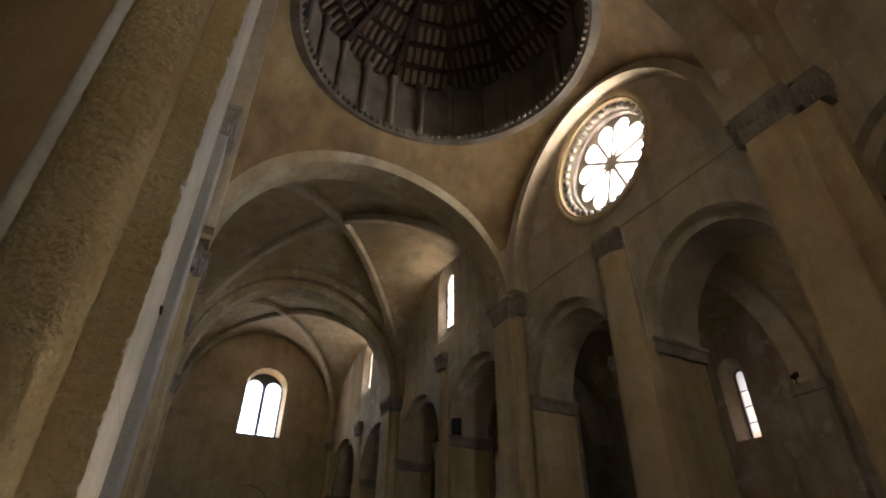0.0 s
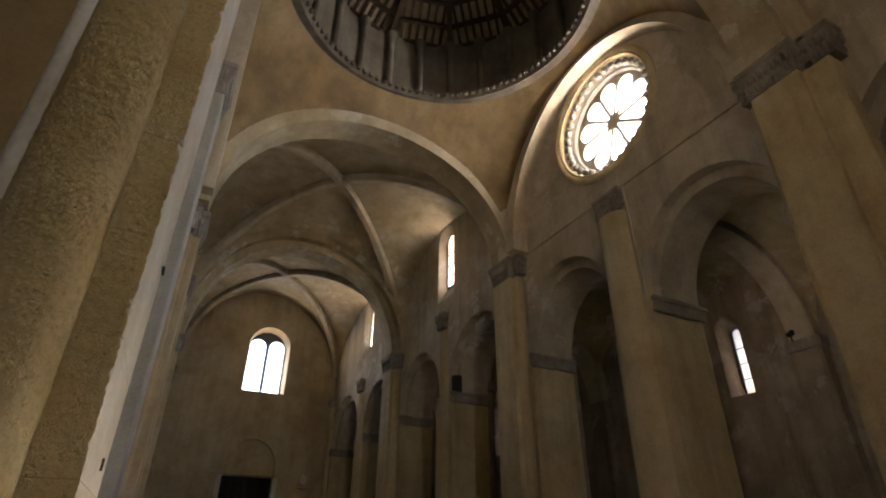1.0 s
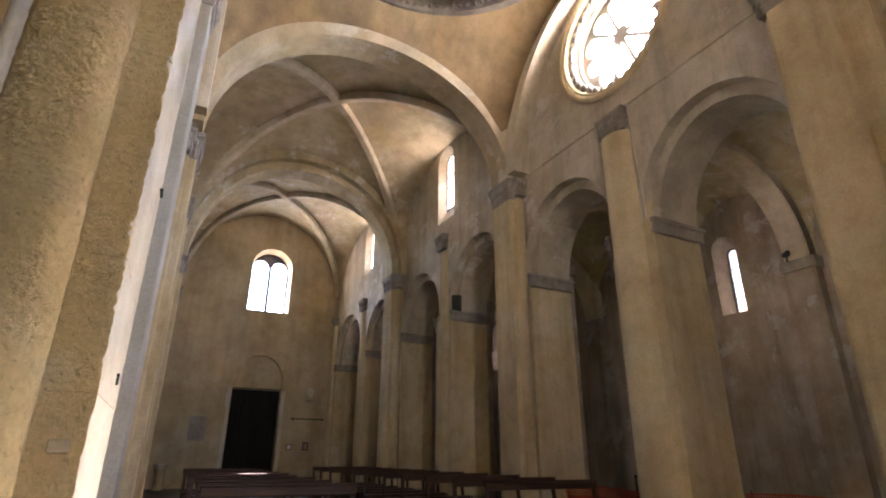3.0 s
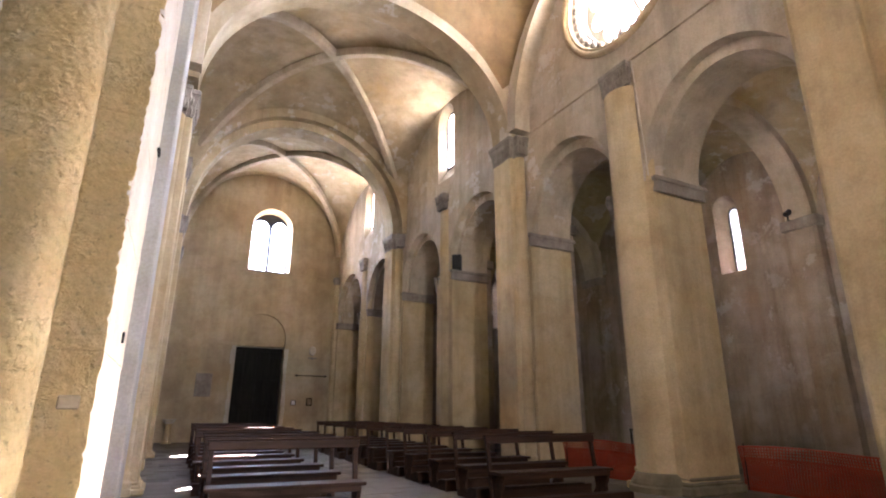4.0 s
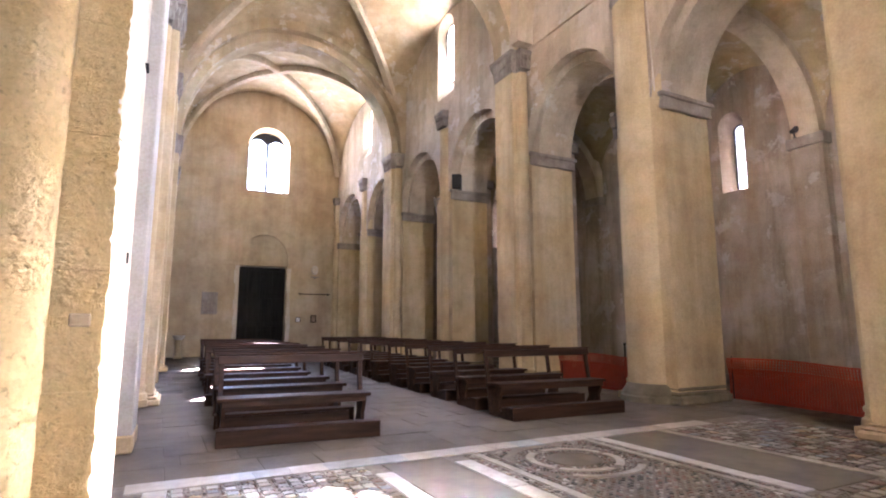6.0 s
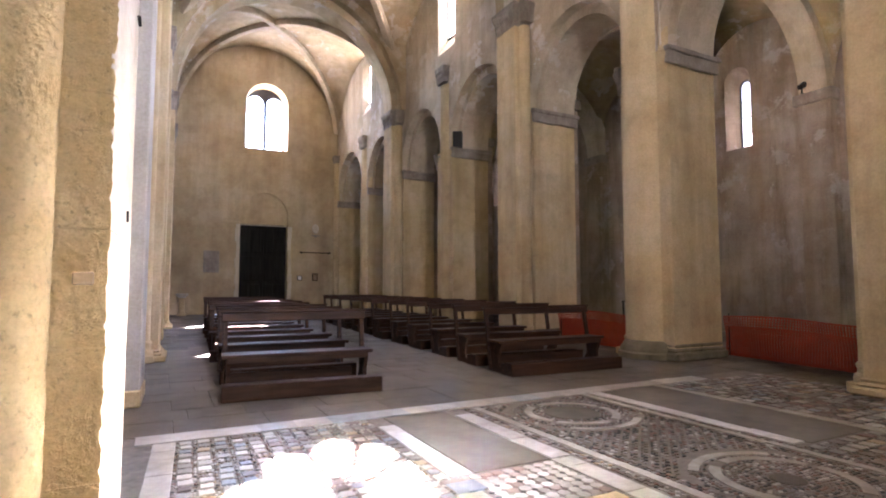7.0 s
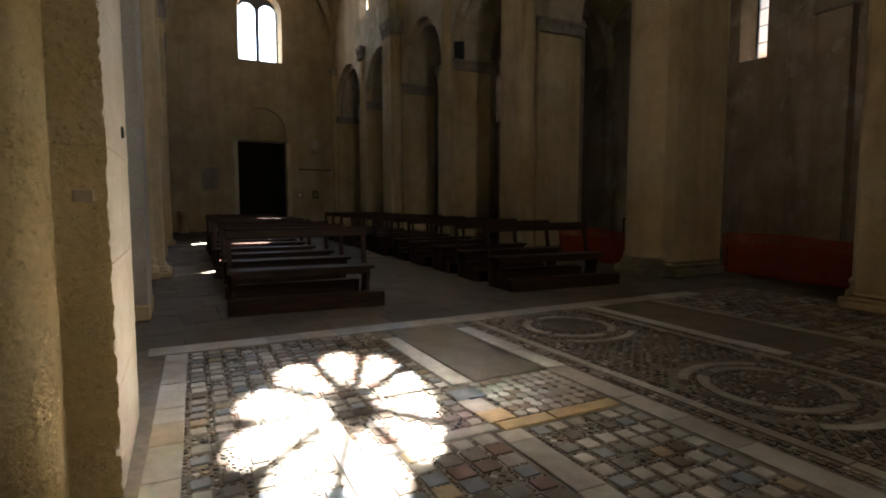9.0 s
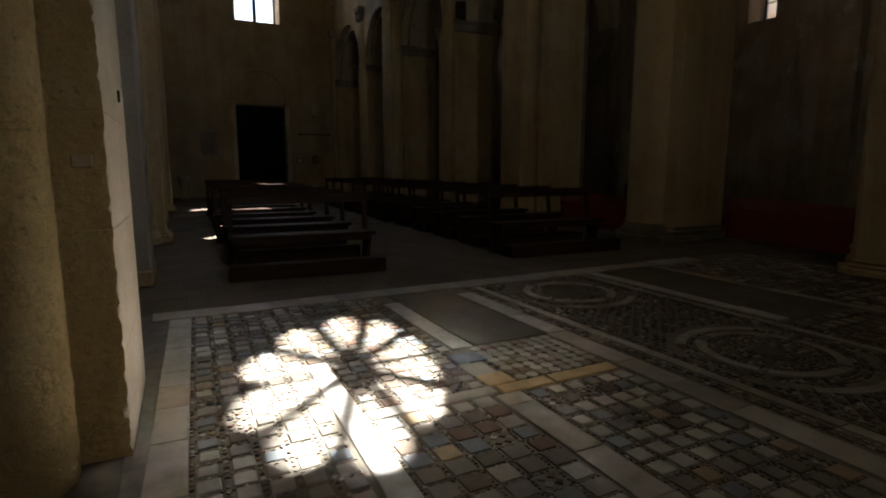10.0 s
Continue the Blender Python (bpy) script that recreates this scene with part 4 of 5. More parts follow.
W, PG, GY, BG, TN, BR, RD = (0.56, 0.535, 0.48), (0.42, 0.395, 0.35), (0.27, 0.255, 0.225), (0.25, 0.285, 0.32), (0.46, 0.35, 0.21), (0.19, 0.15, 0.115), (0.23, 0.13, 0.095)
TILE = stone_mix("mixed_marble_squares", "object", [(0.0, W), (0.26, PG), (0.52, GY), (0.70, BG), (0.80, TN), (0.87, BR), (0.95, W)], 0.42)
SLAB = stone_mix("pale_marble_strips", "object", [(0.0, W), (0.45, PG), (0.72, (0.36, 0.39, 0.42)), (0.85, (0.5, 0.42, 0.30)), (0.93, W)], 0.40)
DULL = stone_mix("dull_marble_strips", "object", [(0.0, (0.50, 0.47, 0.41)), (0.4, (0.40, 0.37, 0.32)), (0.75, (0.46, 0.44, 0.39))], 0.6)
WHITEM = stone_mix("white_marble_strips", "object", [(0.0, (0.66, 0.65, 0.62)), (0.5, (0.58, 0.58, 0.57))], 0.5)
SMALLSQ = stone_mix("small_marble_squares", "island", [(0.0, PG), (0.22, GY), (0.5, BR), (0.66, BG), (0.76, TN), (0.82, RD), (0.93, W)], 0.42)
TESSERA = stone_mix("small_marble_inlay", "island", [(0.0, BR), (0.28, GY), (0.45, PG), (0.62, RD), (0.72, W), (0.86, (0.06, 0.06, 0.055)), (0.95, TN)], 0.45)
DARKINLAY = stone_mix("dark_marble_inlay", "island", [(0.0, BR), (0.35, (0.07, 0.065, 0.055)), (0.55, GY), (0.75, RD), (0.88, PG), (0.95, W)], 0.45)
STARS = stone_mix("pale_star_tiles", "island", [(0.0, W), (0.35, PG), (0.6, (0.36, 0.31, 0.25)), (0.75, W), (0.9, (0.30, 0.22, 0.16))], 0.42)
BROWNSLAB = plain("brown_grey_mortar_bed", (0.135, 0.113, 0.083), 0.8, vary=0.25, scale=2.5)
SLATE = plain("blue_grey_slate", (0.13, 0.16, 0.20), 0.4, vary=0.3, scale=8)
YELLOW = plain("yellow_marble", (0.50, 0.36, 0.17), 0.4, vary=0.25, scale=7)
floor.data.materials[0] = plain("dark_floor_mortar", (0.20, 0.175, 0.14), 0.85, vary=0.3, scale=9)


def skew(u, y):
    return u + 0.05 * max(0.0, 1 - u / 3.0) * (y - 4.0)


slab_meshes = {}


def slab_mesh(w, h, mat, bevel=0.004, deep=0.03):
    key = (round(w, 3), round(h, 3), mat.name)
    if key not in slab_meshes:
        b = bmesh.new()
        g = 0.0015
        lo = [(-w / 2 + g, -h / 2 + g), (w / 2 - g, -h / 2 + g), (w / 2 - g, h / 2 - g), (-w / 2 + g, h / 2 - g)]
        hi = [(x - math.copysign(bevel, x), y - math.copysign(bevel, y)) for x, y in lo]
        v0 = [b.verts.new((x, y, -deep)) for x, y in lo]
        v1 = [b.verts.new((x, y, -bevel)) for x, y in lo]
        v2 = [b.verts.new((x, y, 0)) for x, y in hi]
        for p, q in ((v0, v1), (v1, v2)):
            for k in range(4):
                b.faces.new((p[k], p[(k + 1) % 4], q[(k + 1) % 4], q[k]))
        b.faces.new(v2)
        slab_meshes[key] = finish(b, "slab", mat)
    return slab_meshes[key]


floor_rng = random.Random(11)


def lay(name, w, h, mat, x, y, z=0.0, turn=0.0):
    ob = new(name, slab_mesh(w, h, mat))
    ob.parent = floor
    ob.matrix_basis = pose(x, y, z + floor_rng.uniform(-0.0025, 0.0025), floor_rng.uniform(-0.25, 0.25), floor_rng.uniform(-0.25, 0.25), turn + floor_rng.uniform(-0.7, 0.7))
    return ob


def strip_along(u0, u1, y0, y1, mat, lengths=(0.28, 0.36, 0.45, 0.55)):
    """A run of long slabs along the nave."""
    y = y0
    while y < y1 - 0.05:
        h = min(floor_rng.choice(lengths), y1 - y)
        if y1 - y - h < 0.12:
            h = y1 - y
        h = round(h, 2)
        u = (u0 + u1) / 2
        lay("marble_strip", round(u1 - u0, 3), h, mat, skew(u, y + h / 2), y + h / 2, 0.001, -math.degrees(math.atan(0.05 * max(0, 1 - u / 3))))
        y += h


def strip_across(u0, u1, y0, y1, mat, lengths=(0.36, 0.45, 0.55, 0.65)):
    x = u0
    while x < u1 - 0.05:
        w = min(floor_rng.choice(lengths), u1 - x)
        if u1 - x - w < 0.12:
            w = u1 - x
        w = round(w, 2)
        yc = (y0 + y1) / 2
        lay("marble_strip", w, round(y1 - y0, 3), mat, skew(x + w / 2, yc), yc, 0.001)
        x += w


def small_piece(b, pts, z=0.0):
    v = [b.verts.new((x, y, z - 0.02)) for x, y in pts]
    w = [b.verts.new((x, y, z)) for x, y in pts]
    n = len(pts)
    for k in range(n):
        b.faces.new((v[k], v[(k + 1) % n], w[(k + 1) % n], w[k]))
    b.faces.new(w)


def squares(u0, u1, y0, y1, size, gap, inlay, as_parts=True, turned=False, joined=None):
    """Rows of marble squares with bands of little inlay pieces between them."""
    pitch = size + gap
    nx, ny = max(1, int((u1 - u0) / pitch)), max(1, int((y1 - y0) / pitch))
    px, py = (u1 - u0) / nx, (y1 - y0) / ny
    for i in range(nx):
        for j in range(ny):
            u, y = u0 + (i + 0.5) * px, y0 + (j + 0.5) * py
            s = round(size * floor_rng.choice((0.92, 1.0, 1.0, 1.06)), 3)
            if floor_rng.random() < 0.08:
                for a in (-1, 1):
                    for c in (-1, 1):
                        q = s * 0.21
                        cx, cy = skew(u, y) + a * s * 0.25, y + c * s * 0.25
                        small_piece(inlay, [(cx - q, cy), (cx, cy - q), (cx + q, cy), (cx, cy + q)], floor_rng.uniform(-0.003, 0))
            elif as_parts:
                lay("tile", s, s, TILE, skew(u, y) + floor_rng.uniform(-0.006, 0.006), y + floor_rng.uniform(-0.006, 0.006), 0.0, floor_rng.uniform(-3, 3))
            else:
                q = s / 2
                small_piece(joined, [(skew(u, y) + a * q, y + c * q) for a, c in ((-1, -1), (1, -1), (1, 1), (-1, 1))], floor_rng.uniform(-0.003, 0))
            # bands of triangles and lozenges in the gaps
            g = gap * 0.42
            n = max(2, int(px / (gap * 1.15)))
            for k in range(n):
                uu = u - px / 2 + (k + 0.5) * px / n
                for cx, cy in ((skew(uu, y - py / 2), y - py / 2), (skew(u - px / 2, y - py / 2 + (k + 0.5) * py / n), y - py / 2 + (k + 0.5) * py / n)):
                    if floor_rng.random() < 0.9:
                        r = g * floor_rng.uniform(0.8, 1.05)
                        if floor_rng.random() < 0.5:
                            pts = [(cx - r, cy), (cx, cy - r), (cx + r, cy), (cx, cy + r)]
                        else:
                            pts = [(cx - r, cy - r * 0.8), (cx + r, cy - r * 0.8), (cx, cy + r)]
                        small_piece(inlay, pts, floor_rng.uniform(-0.004, -0.001))


def fine_band(b, u0, u1, y0, y1, size):
    """A band of tiny triangles and lozenges."""
    nx, ny = max(1, round((u1 - u0) / size)), max(1, round((y1 - y0) / size))
    for i in range(nx):
        for j in range(ny):
            u, y = u0 + (i + 0.5) * (u1 - u0) / nx, y0 + (j + 0.5) * (y1 - y0) / ny
            x = skew(u, y)
            q = size * 0.44
            if (i + j) % 2:
                small_piece(b, [(x - q, y), (x, y - q), (x + q, y), (x, y + q)], floor_rng.uniform(-0.004, -0.001))
            else:
                small_piece(b, [(x - q, y - q), (x + q, y - q), (x - q, y + q)], floor_rng.uniform(-0.004, -0.001))


def star_field(u0, u1, y0, y1, pitch):
    """Pale eight-sided tiles with dark four-pointed stars between them."""
    nx, ny = round((u1 - u0) / pitch), round((y1 - y0) / pitch)
    px, py = (u1 - u0) / nx, (y1 - y0) / ny
    for i in range(nx):
        for j in range(ny):
            u, y = u0 + (i + 0.5) * px, y0 + (j + 0.5) * py
            x = skew(u, y)
            r = pitch * floor_rng.uniform(0.49, 0.52)
            small_piece(star_tiles, [(x + r * math.cos(math.pi / 4 * k + 0.39), y + r * math.sin(math.pi / 4 * k + 0.39)) for k in range(8)],
                        floor_rng.uniform(-0.003, 0))
            q = pitch * 0.27
            cx, cy = skew(u - px / 2, y - py / 2), y - py / 2
            small_piece(dark_inlay, [(cx - q, cy), (cx, cy - q), (cx + q, cy), (cx, cy + q)], floor_rng.uniform(-0.004, -0.001))


inlay = bmesh.new()
joined = bmesh.new()
star_tiles = bmesh.new()
dark_inlay = bmesh.new()
Y0 = 0.9
strip_across(-0.25, 7.4, 5.56, 5.86, SLAB)
strip_along(-0.10, 0.09, Y0, 5.55, SLAB)
squares(0.10, 0.98, 3.78, 5.54, 0.098, 0.03, inlay)
squares(0.10, 0.83, Y0, 3.78, 0.10, 0.032, inlay)
strip_along(0.84, 0.99, Y0, 3.77, WHITEM, (0.5, 0.65, 0.8))
squares(1.0, 1.94, 2.87, 5.54, 0.085, 0.032, inlay, as_parts=False, joined=joined)
strip_across(1.0, 1.84, 2.75, 2.86, SLAB, (0.4, 0.5))
squares(1.0, 1.77, Y0, 2.74, 0.115, 0.024, inlay, as_parts=False, joined=joined)
strip_along(1.95, 2.13, 3.62, 5.2, WHITEM, (0.45, 0.6))
lay("marble_strip", 0.24, 0.2, SLATE, 1.95, 3.40)
lay("marble_strip", 0.2, 0.24, SLAB, 1.9, 3.16)
lay("marble_strip", 0.22, 0.2, YELLOW, 1.92, 2.96)
strip_across(1.86, 2.82, 2.72, 2.85, YELLOW, (0.4, 0.5))
star_field(2.06, 2.83, 2.87, 3.58, 0.092)
strip_along(1.78, 1.97, Y0, 2.71, SLAB, (0.45, 0.6))
squares(1.99, 2.83, Y0, 2.70, 0.108, 0.026, inlay)
b = bmesh.new()
box(b, 2.15, 2.86, 3.62, 5.54, -0.03, -0.002, 0.004)
part("repaired_bed", b, BROWNSLAB, floor, "smooth brown-grey mortar repair")
strip_along(2.88, 3.08, 3.63, 5.27, WHITEM, (0.5, 0.6))
strip_along(2.85, 3.06, Y0 - 0.6, 3.60, SLAB, (0.45, 0.6, 0.8))
# the central band with linked roundels
fine_band(inlay, 3.10, 3.21, Y0 - 0.6, 5.5, 0.045)
strip_along(3.22, 3.32, Y0 - 0.6, 5.5, DULL, (0.5, 0.7, 0.9))
fine_band(dark_inlay, 3.33, 3.43, Y0 - 0.6, 5.5, 0.045)
strip_along(4.86, 4.95, Y0 - 0.6, 5.5, DULL, (0.5, 0.7, 0.9))
fine_band(dark_inlay, 4.96, 5.03, Y0 - 0.6, 5.5, 0.045)
fine_band(dark_inlay, 4.76, 4.85, Y0 - 0.6, 5.5, 0.045)
strip_along(5.04, 5.22, 2.95, 5.55, WHITEM, (0.5, 0.7))
b = bmesh.new()
box(b, 5.23, 6.2, 2.9, 5.54, -0.03, -0.002, 0.004)
part("repaired_bed", b, BROWNSLAB, floor, "smooth brown-grey mortar repair")
strip_along(6.21, 6.36, 0.5, 5.55, DULL, (0.5, 0.7))
squares(5.06, 6.2, 0.4, 2.88, 0.11, 0.04, dark_inlay, as_parts=False, joined=joined)
squares(6.38, 8.55, 0.4, 5.54, 0.12, 0.045, dark_inlay, as_parts=False, joined=joined)


def ring_piece(cx, cy, r0, r1, a0, a1, mat=None):
    b = bmesh.new()
    n = max(4, int((a1 - a0) / 9))
    lo = [(cx + r0 * math.cos(radians(a0 + (a1 - a0) * k / n)), cy + r0 * math.sin(radians(a0 + (a1 - a0) * k / n))) for k in range(n + 1)]
    hi = [(cx + r1 * math.cos(radians(a0 + (a1 - a0) * k / n)), cy + r1 * math.sin(radians(a0 + (a1 - a0) * k / n))) for k in range(n + 1)]
    prism(b, [lo + list(reversed(hi))], [lo + list(reversed(hi))], lambda p, q, d: Vector((p, q, d)), -0.03, 0.001)
    part("curved_strip", b, mat or DULL, floor)


def ring_inlay(b, cx, cy, r0, r1, size):
    r = r0 + size / 2
    while r < r1:
        n = max(4, int(2 * math.pi * r / size))
        for k in range(n):
            a = 2 * math.pi * k / n
            x, y, q = cx + r * math.cos(a), cy + r * math.sin(a), size * 0.43
            if 3.45 < x < 4.75:
                small_piece(b, [(x - q, y), (x, y - q), (x + q, y), (x, y + q)], floor_rng.uniform(-0.004, -0.001))
        r += size


CX = 4.1
for cy in (4.80, 2.45, 0.02):
    core_r = 0.30 if cy > 4 else 0.12
    b = bmesh.new()
    lathe(b, [(core_r, -0.03), (core_r, -0.002)], CX, cy, 28)
    part("roundel", b, BROWNSLAB if cy > 4 else PAVING, floor, "round stone slab")
    ring_inlay(dark_inlay, CX, cy, core_r + 0.01, 0.43, 0.04)
    for a0, a1 in ((15, 100), (118, 205), (212, 280), (295, 365)):
        ring_piece(CX, cy, 0.435, 0.52, a0, a1)
    ring_inlay(dark_inlay, CX, cy, 0.53, 0.64, 0.04)
for ya in (3.59, 1.16):
    for s, a0, a1 in ((-1, 48, 92), (1, -92, -48), (-1, -92, -48), (1, 48, 92)):
        cy = ya + 1.21 if a0 < 0 else ya - 1.22
        ring_piece(CX, cy, 0.65, 0.73, a0 if s > 0 else 180 - a1, a1 if s > 0 else 180 - a0)
for i in range(22):
    for j in range(96):
        x, y = 3.47 + i * 0.06, 0.3 + j * 0.0545
        gap = min(math.hypot(x - CX, y - cy) for cy in (4.80, 2.45, 0.02))
        if gap > 0.76 or (0.66 > gap > 0.65):
            q = 0.024
            small_piece(dark_inlay, [(x - q, y), (x, y - q), (x + q, y), (x, y + q)] if (i + j) % 2 else [(x - q, y - q), (x + q, y - q), (x + q, y + q)], floor_rng.uniform(-0.004, -0.001))
for name, bm_, m in (("small_inlay", inlay, TESSERA), ("dark_inlay", dark_inlay, DARKINLAY), ("outer_tiles", joined, SMALLSQ), ("star_tiles", star_tiles, STARS)):
    me = bpy.data.meshes.new(name)
    bm_.to_mesh(me)
    bm_.free()
    me.materials.append(m)
    ob = tagged(new(name, me), "tiny cut marble pieces set in the floor", "mosaic", kind="stuff")

# grey paving beyond the inlaid field, uneven slabs
far = bmesh.new()


def paving(x0, x1, y0, y1, parts):
    y = y0
    while y < y1:
        h = floor_rng.choice((0.42, 0.5, 0.58, 0.66))
        h = round(min(h, y1 - y), 2)
        if h < 0.1:
            break
        x = x0
        while x < x1:
            w = floor_rng.choice((0.45, 0.6, 0.75, 0.9))
            w = round(min(w, x1 - x), 2)
            if w < 0.1:
                break
            if parts:
                lay("paving_slab", w, h, PAVING, x + w / 2, y + h / 2, -0.004)
            else:
                z = floor_rng.uniform(-0.008, -0.003)
                small_piece(far, [(x + 0.006, y + 0.006), (x + w - 0.006, y + 0.006), (x + w - 0.006, y + h - 0.006), (x + 0.006, y + h - 0.006)], z)
            x += w
        y += h


paving(-0.6, 8.7, 5.87, 13.0, True)
paving(-0.6, 8.7, 13.0, Y_END, False)
paving(8.7, 15.6, -5.8, Y_END, False)
paving(-7.8, -0.6, -5.8, Y_END, False)
paving(-0.6, -0.25, Y0, 5.87, False)
paving(-0.6, 8.7, -5.8, 0.3, False)
me = bpy.data.meshes.new("far_paving")
far.to_mesh(me)
far.free()
me.materials.append(stone_mix("far_grey_paving", "island", [(0.0, (0.18, 0.15, 0.115)), (0.3, (0.145, 0.12, 0.09)), (0.55, (0.205, 0.172, 0.13)), (0.8, (0.115, 0.095, 0.072))], 0.72))
tagged(new("far_paving", me), "uneven grey stone paving slabs", "paving", kind="stuff")


# ---- small things ----
def end_at(p, q, d):
    return Vector((p, Y_END - d, q))


# wall cartouche, shelf rail, framed notices and an old plaque on the entrance wall
t = thing("wall_cartouche", "small pale stone cartouche on a bracket on the plastered wall", "plaque", (7.4, Y_END, 4.4))
t.matrix_basis = pose(7.4, Y_END, 4.4)
b = bmesh.new()
oval = [(0.19 * math.cos(2 * math.pi * k / 20), 0.1 + 0.26 * math.sin(2 * math.pi * k / 20)) for k in range(20)]
small = [(p * 0.8, 0.1 + (q - 0.1) * 0.82) for p, q in oval]
prism(b, [oval], [small], lambda p, q, d: Vector((p, -d, q)), -0.01, 0.07)
part("shield", b, PALE, t, smooth=True)
b = bmesh.new()
box(b, -0.22, 0.22, -0.12, 0.0, -0.3, -0.24, 0.01)
box(b, -0.06, 0.06, -0.09, 0.0, -0.36, -0.3, 0.01)
part("bracket", b, GREY, t, "grey stone bracket")

t = thing("wall_rail", "thin dark wooden rail fixed across the entrance wall", "rail", (7.4, Y_END, 3.2))
b = bmesh.new()
box(b, -0.85, 0.85, -0.05, 0.01, -0.025, 0.025, 0.006)
part("rail", b, DOORWOOD, t)
for x in (-0.75, 0.75):
    b = bmesh.new()
    box(b, x - 0.03, x + 0.03, -0.07, 0.01, -0.06, 0.05, 0.006)
    part("bracket", b, IRON, t)


def framed(x, z, w, h, inner, label):
    t = thing("picture_frame", label, "frame", (x, Y_END, z))
    b = bmesh.new()
    o = [(-w / 2, -h / 2), (w / 2, -h / 2), (w / 2, h / 2), (-w / 2, h / 2)]
    i = [(p * 0.72, q * 0.76) for p, q in o]
    prism(b, [o, i], [o, i], lambda p, q, d: Vector((p, -d, q)), -0.005, 0.03)
    part("frame", b, DOORWOOD, t)
    b = bmesh.new()
    box(b, -w * 0.37, w * 0.37, -0.012, 0.004, -h * 0.39, h * 0.39)
    part("sheet", b, inner, t)


framed(6.58, 1.83, 0.26, 0.26, WHITE, "small framed white notice on the wall")
framed(7.4, 1.88, 0.30, 0.40, BOARD, "small dark framed picture on the wall")

t = thing("wall_plaque", "weathered grey stone plaque set in the plaster", "plaque", (2.2, Y_END, 2.62))
b = bmesh.new()
box(b, -0.37, 0.37, -0.035, 0.02, -0.55, 0.55, 0.012)
part("slab", b, GREY, t)
b = bmesh.new()
box(b, 2.6, 3.49, Y_END - 0.05, Y_END + 0.01, 4.58, 4.72, 0.015)
box(b, 2.75, 3.49, Y_END - 0.035, Y_END + 0.01, 4.8, 4.92, 0.015)
solid("lintel_remains", b, OCHRE, "remains of an old lintel beside the door", "trim")
b = bmesh.new()
for x0, x1 in ((DOOR_X0 - 0.2, DOOR_X0 - 0.01), (DOOR_X1 + 0.01, DOOR_X1 + 0.2)):
    z = 0.0
    while z < 4.5:
        h = floor_rng.uniform(0.3, 0.5)
        box(b, x0 + floor_rng.uniform(-0.05, 0.03), x1 if x1 < 4 else x1 + floor_rng.uniform(-0.06, 0.05), Y_END - 0.03, Y_END + 0.03, z, min(z + h - 0.01, 4.6), 0.012)
        z += h
solid("door_jamb", b, PALE, "worn pale stone blocks of the door jambs", "trim")

# holy water stoup
t = thing("holy_water_stoup", "stone holy water stoup on a short column by the wall", "stoup", (0.9, 28.35, 0))
b = bmesh.new()
lathe(b, [(0.2, 0), (0.2, 0.08), (0.15, 0.12), (0.13, 0.5), (0.14, 0.78), (0.18, 0.84)], 0, 0, 18)
part("column", b, STONE, t, smooth=True)
b = bmesh.new()
lathe(b, [(0.14, 0.84), (0.25, 0.95), (0.27, 1.05), (0.22, 1.05), (0.15, 0.97), (0.02, 0.95)], 0, 0, 20)
part("basin", b, PALE, t, smooth=True)


# loudspeakers and a spotlight on the imposts
def loudspeaker(at, turn):
    t = thing("loudspeaker", "small black loudspeaker standing on a stone impost", "loudspeaker", at)
    t.matrix_basis = Matrix.Translation(at) @ Matrix.Rotation(radians(turn), 4, 'Z')
    b = bmesh.new()
    box(b, -0.16, 0.16, -0.14, 0.14, 0.0, 0.52, 0.02)
    part("cabinet", b, BLACK, t)
    b = bmesh.new()
    box(b, -0.14, 0.14, -0.15, -0.135, 0.03, 0.49, 0.004)
    part("grille", b, IRON, t)


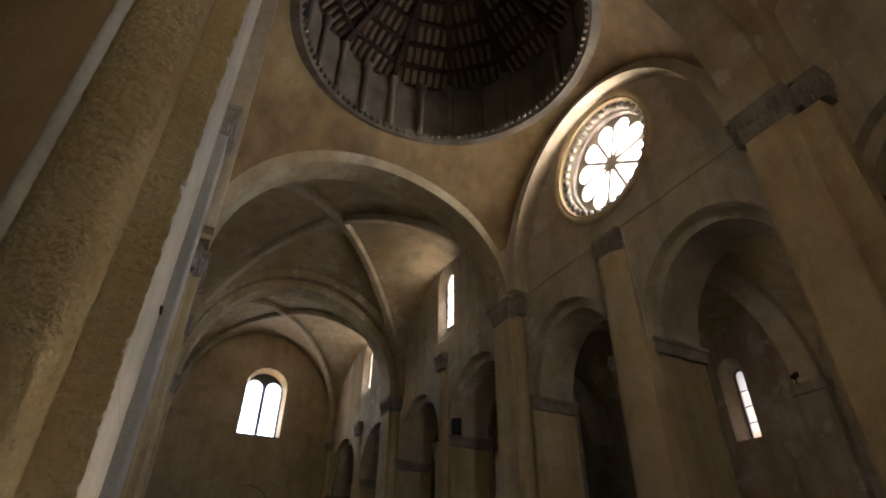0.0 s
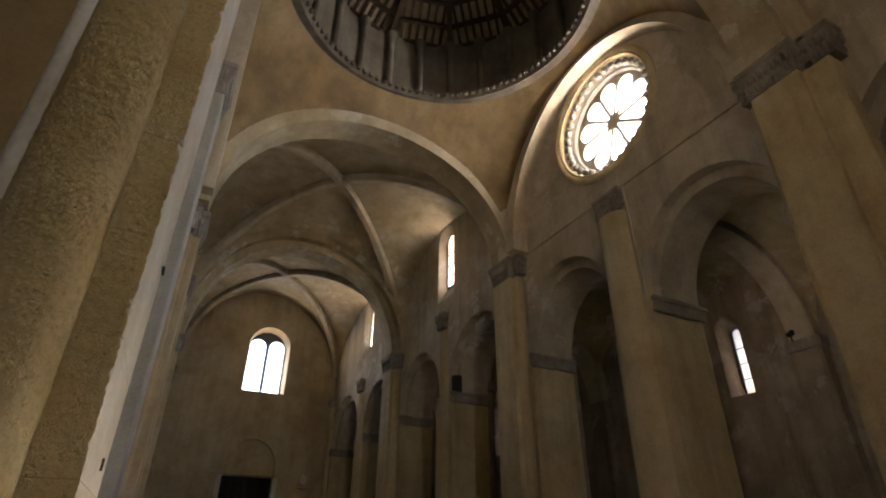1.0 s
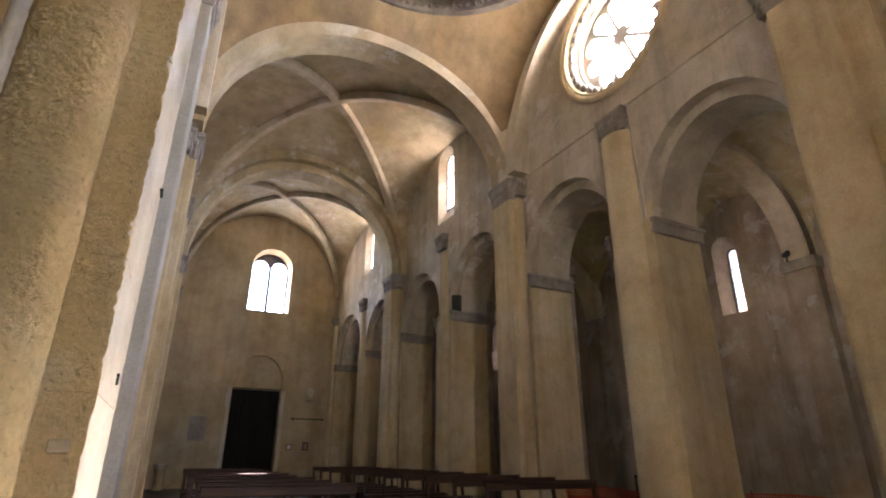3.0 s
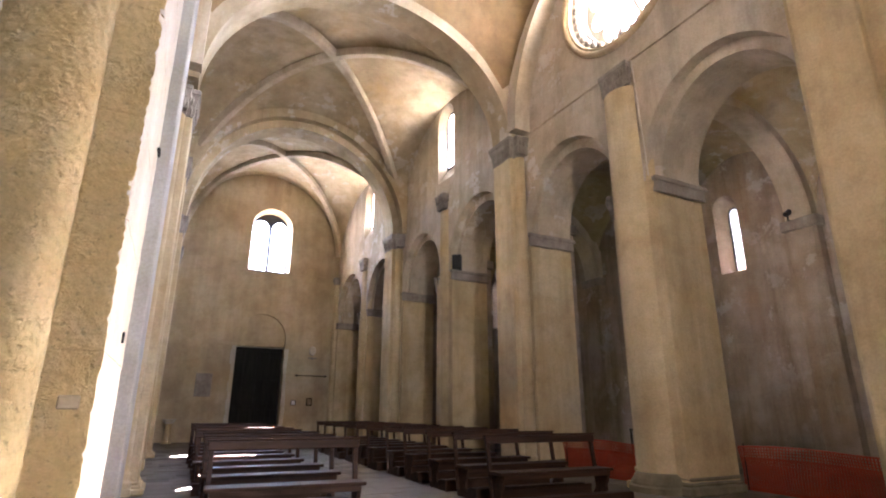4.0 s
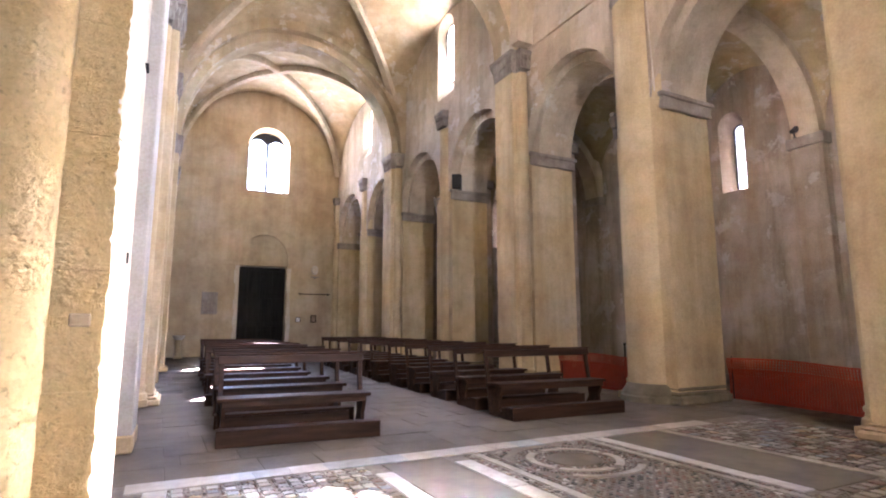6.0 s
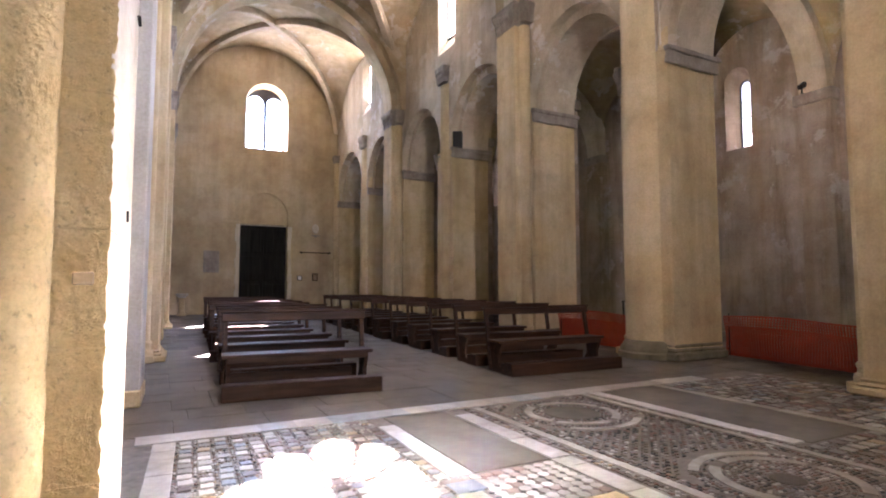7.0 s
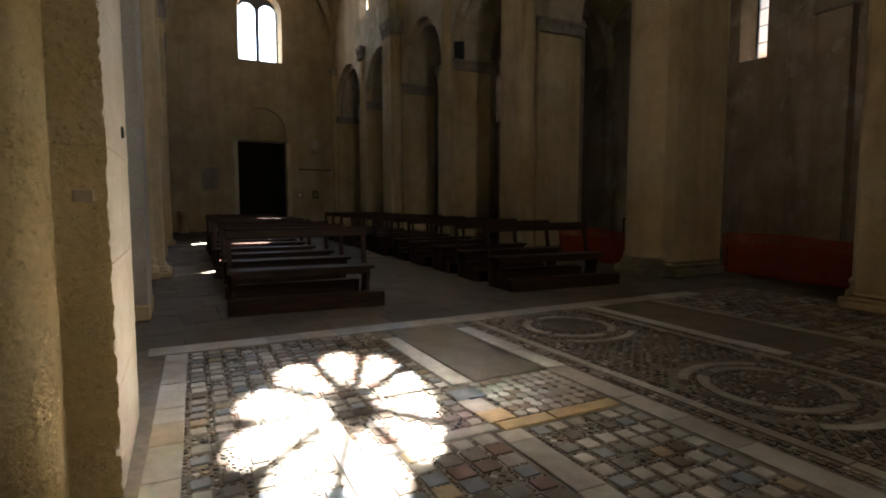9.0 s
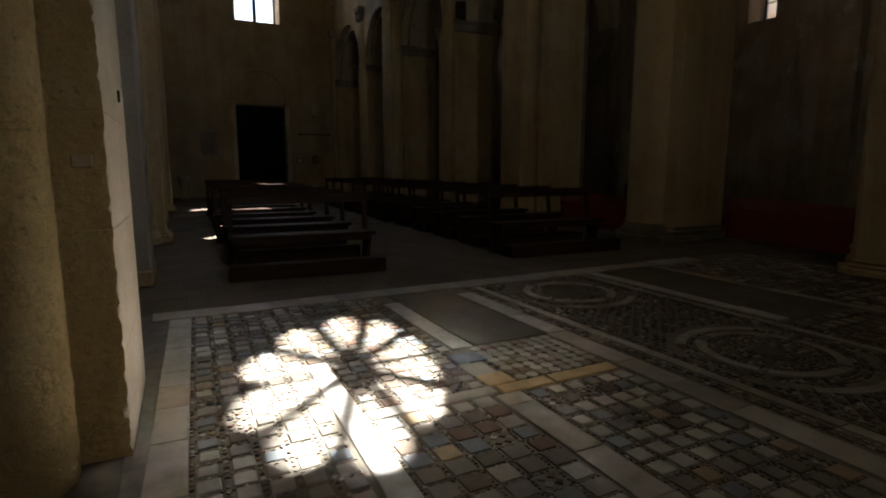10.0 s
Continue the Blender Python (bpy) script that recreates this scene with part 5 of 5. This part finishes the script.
loudspeaker((8.72, 15.74, IMPOST), -35)
loudspeaker((8.72, 2.70, IMPOST), -35)
t = thing("spotlight", "small black spotlight on the aisle impost", "lamp", (15.25, 8.3, AISLE_SPRING))
b = bmesh.new()
lathe(b, [(0.05, 0), (0.02, 0.02), (0.02, 0.12)], 0, 0, 12)
part("stand", b, BLACK, t)
b = bmesh.new()
s = bmesh.new()
lathe(s, [(0.03, -0.12), (0.07, -0.1), (0.08, 0.06), (0.1, 0.12)], 0, 0, 14)
m = Matrix.Translation((0, 0, 0.2)) @ Matrix.Rotation(radians(65), 4, 'Y')
put(b, s, lambda x, y, z: m @ Vector((x, y, z)))
part("head", b, BLACK, t, smooth=True)

# cable down the pier, iron pins in the nearest pier
t = thing("cable", "pale cable running down the pier", "cable")
b = bmesh.new()
path = [Vector((8.52 + 0.006 * math.sin(k), 7.32 - 0.012 * k, 8.95 - 0.285 * k)) for k in range(11)]
sweep(b, path, [(0.017 * math.cos(a), 0.017 * math.sin(a)) for a in (0, 1.05, 2.1, 3.14, 4.2, 5.24)], [Vector((1, 0, 0))] * 11)
part("wire", b, PALE, t)
for y, z, ln in ((3.95, 3.12, 0.02), (3.70, 1.81, 0.012)):
    t = thing("iron_pin", "rusty iron pin driven into the pier", "pin")
    b = bmesh.new()
    p = left(-0.03, y, z)
    tall = 0.032 if z < 2 else 0.006
    wide = 0.012 if z < 2 else 0.07
    box(b, p.x - 0.02, p.x + ln, y - wide, y + wide, z - tall, z + tall, 0.002)
    part("shank", b, IRON, t)

t = thing("mortar_patch", "small grey mortar patch on the stone pier", "patch")
b = bmesh.new()
box(b, -0.355, -0.27, 2.922, 2.96, 1.405, 1.465, 0.006)
part("patch", b, OCHRE, t)

# barrier stand behind the pews
t = thing("barrier_stand", "dark metal barrier standing behind the orange net", "barrier", (10.1, 9.2, 0))
b = bmesh.new()
box(b, -0.02, 0.02, -0.7, 0.7, 1.0, 1.04, 0.006)
part("rail", b, IRON, t)
for y in (-0.66, 0.0, 0.66):
    b = bmesh.new()
    box(b, -0.018, 0.018, y - 0.018, y + 0.018, 0, 1.0, 0.004)
    box(b, -0.15, 0.15, y - 0.02, y + 0.02, 0, 0.02, 0.004)
    part("post", b, IRON, t)
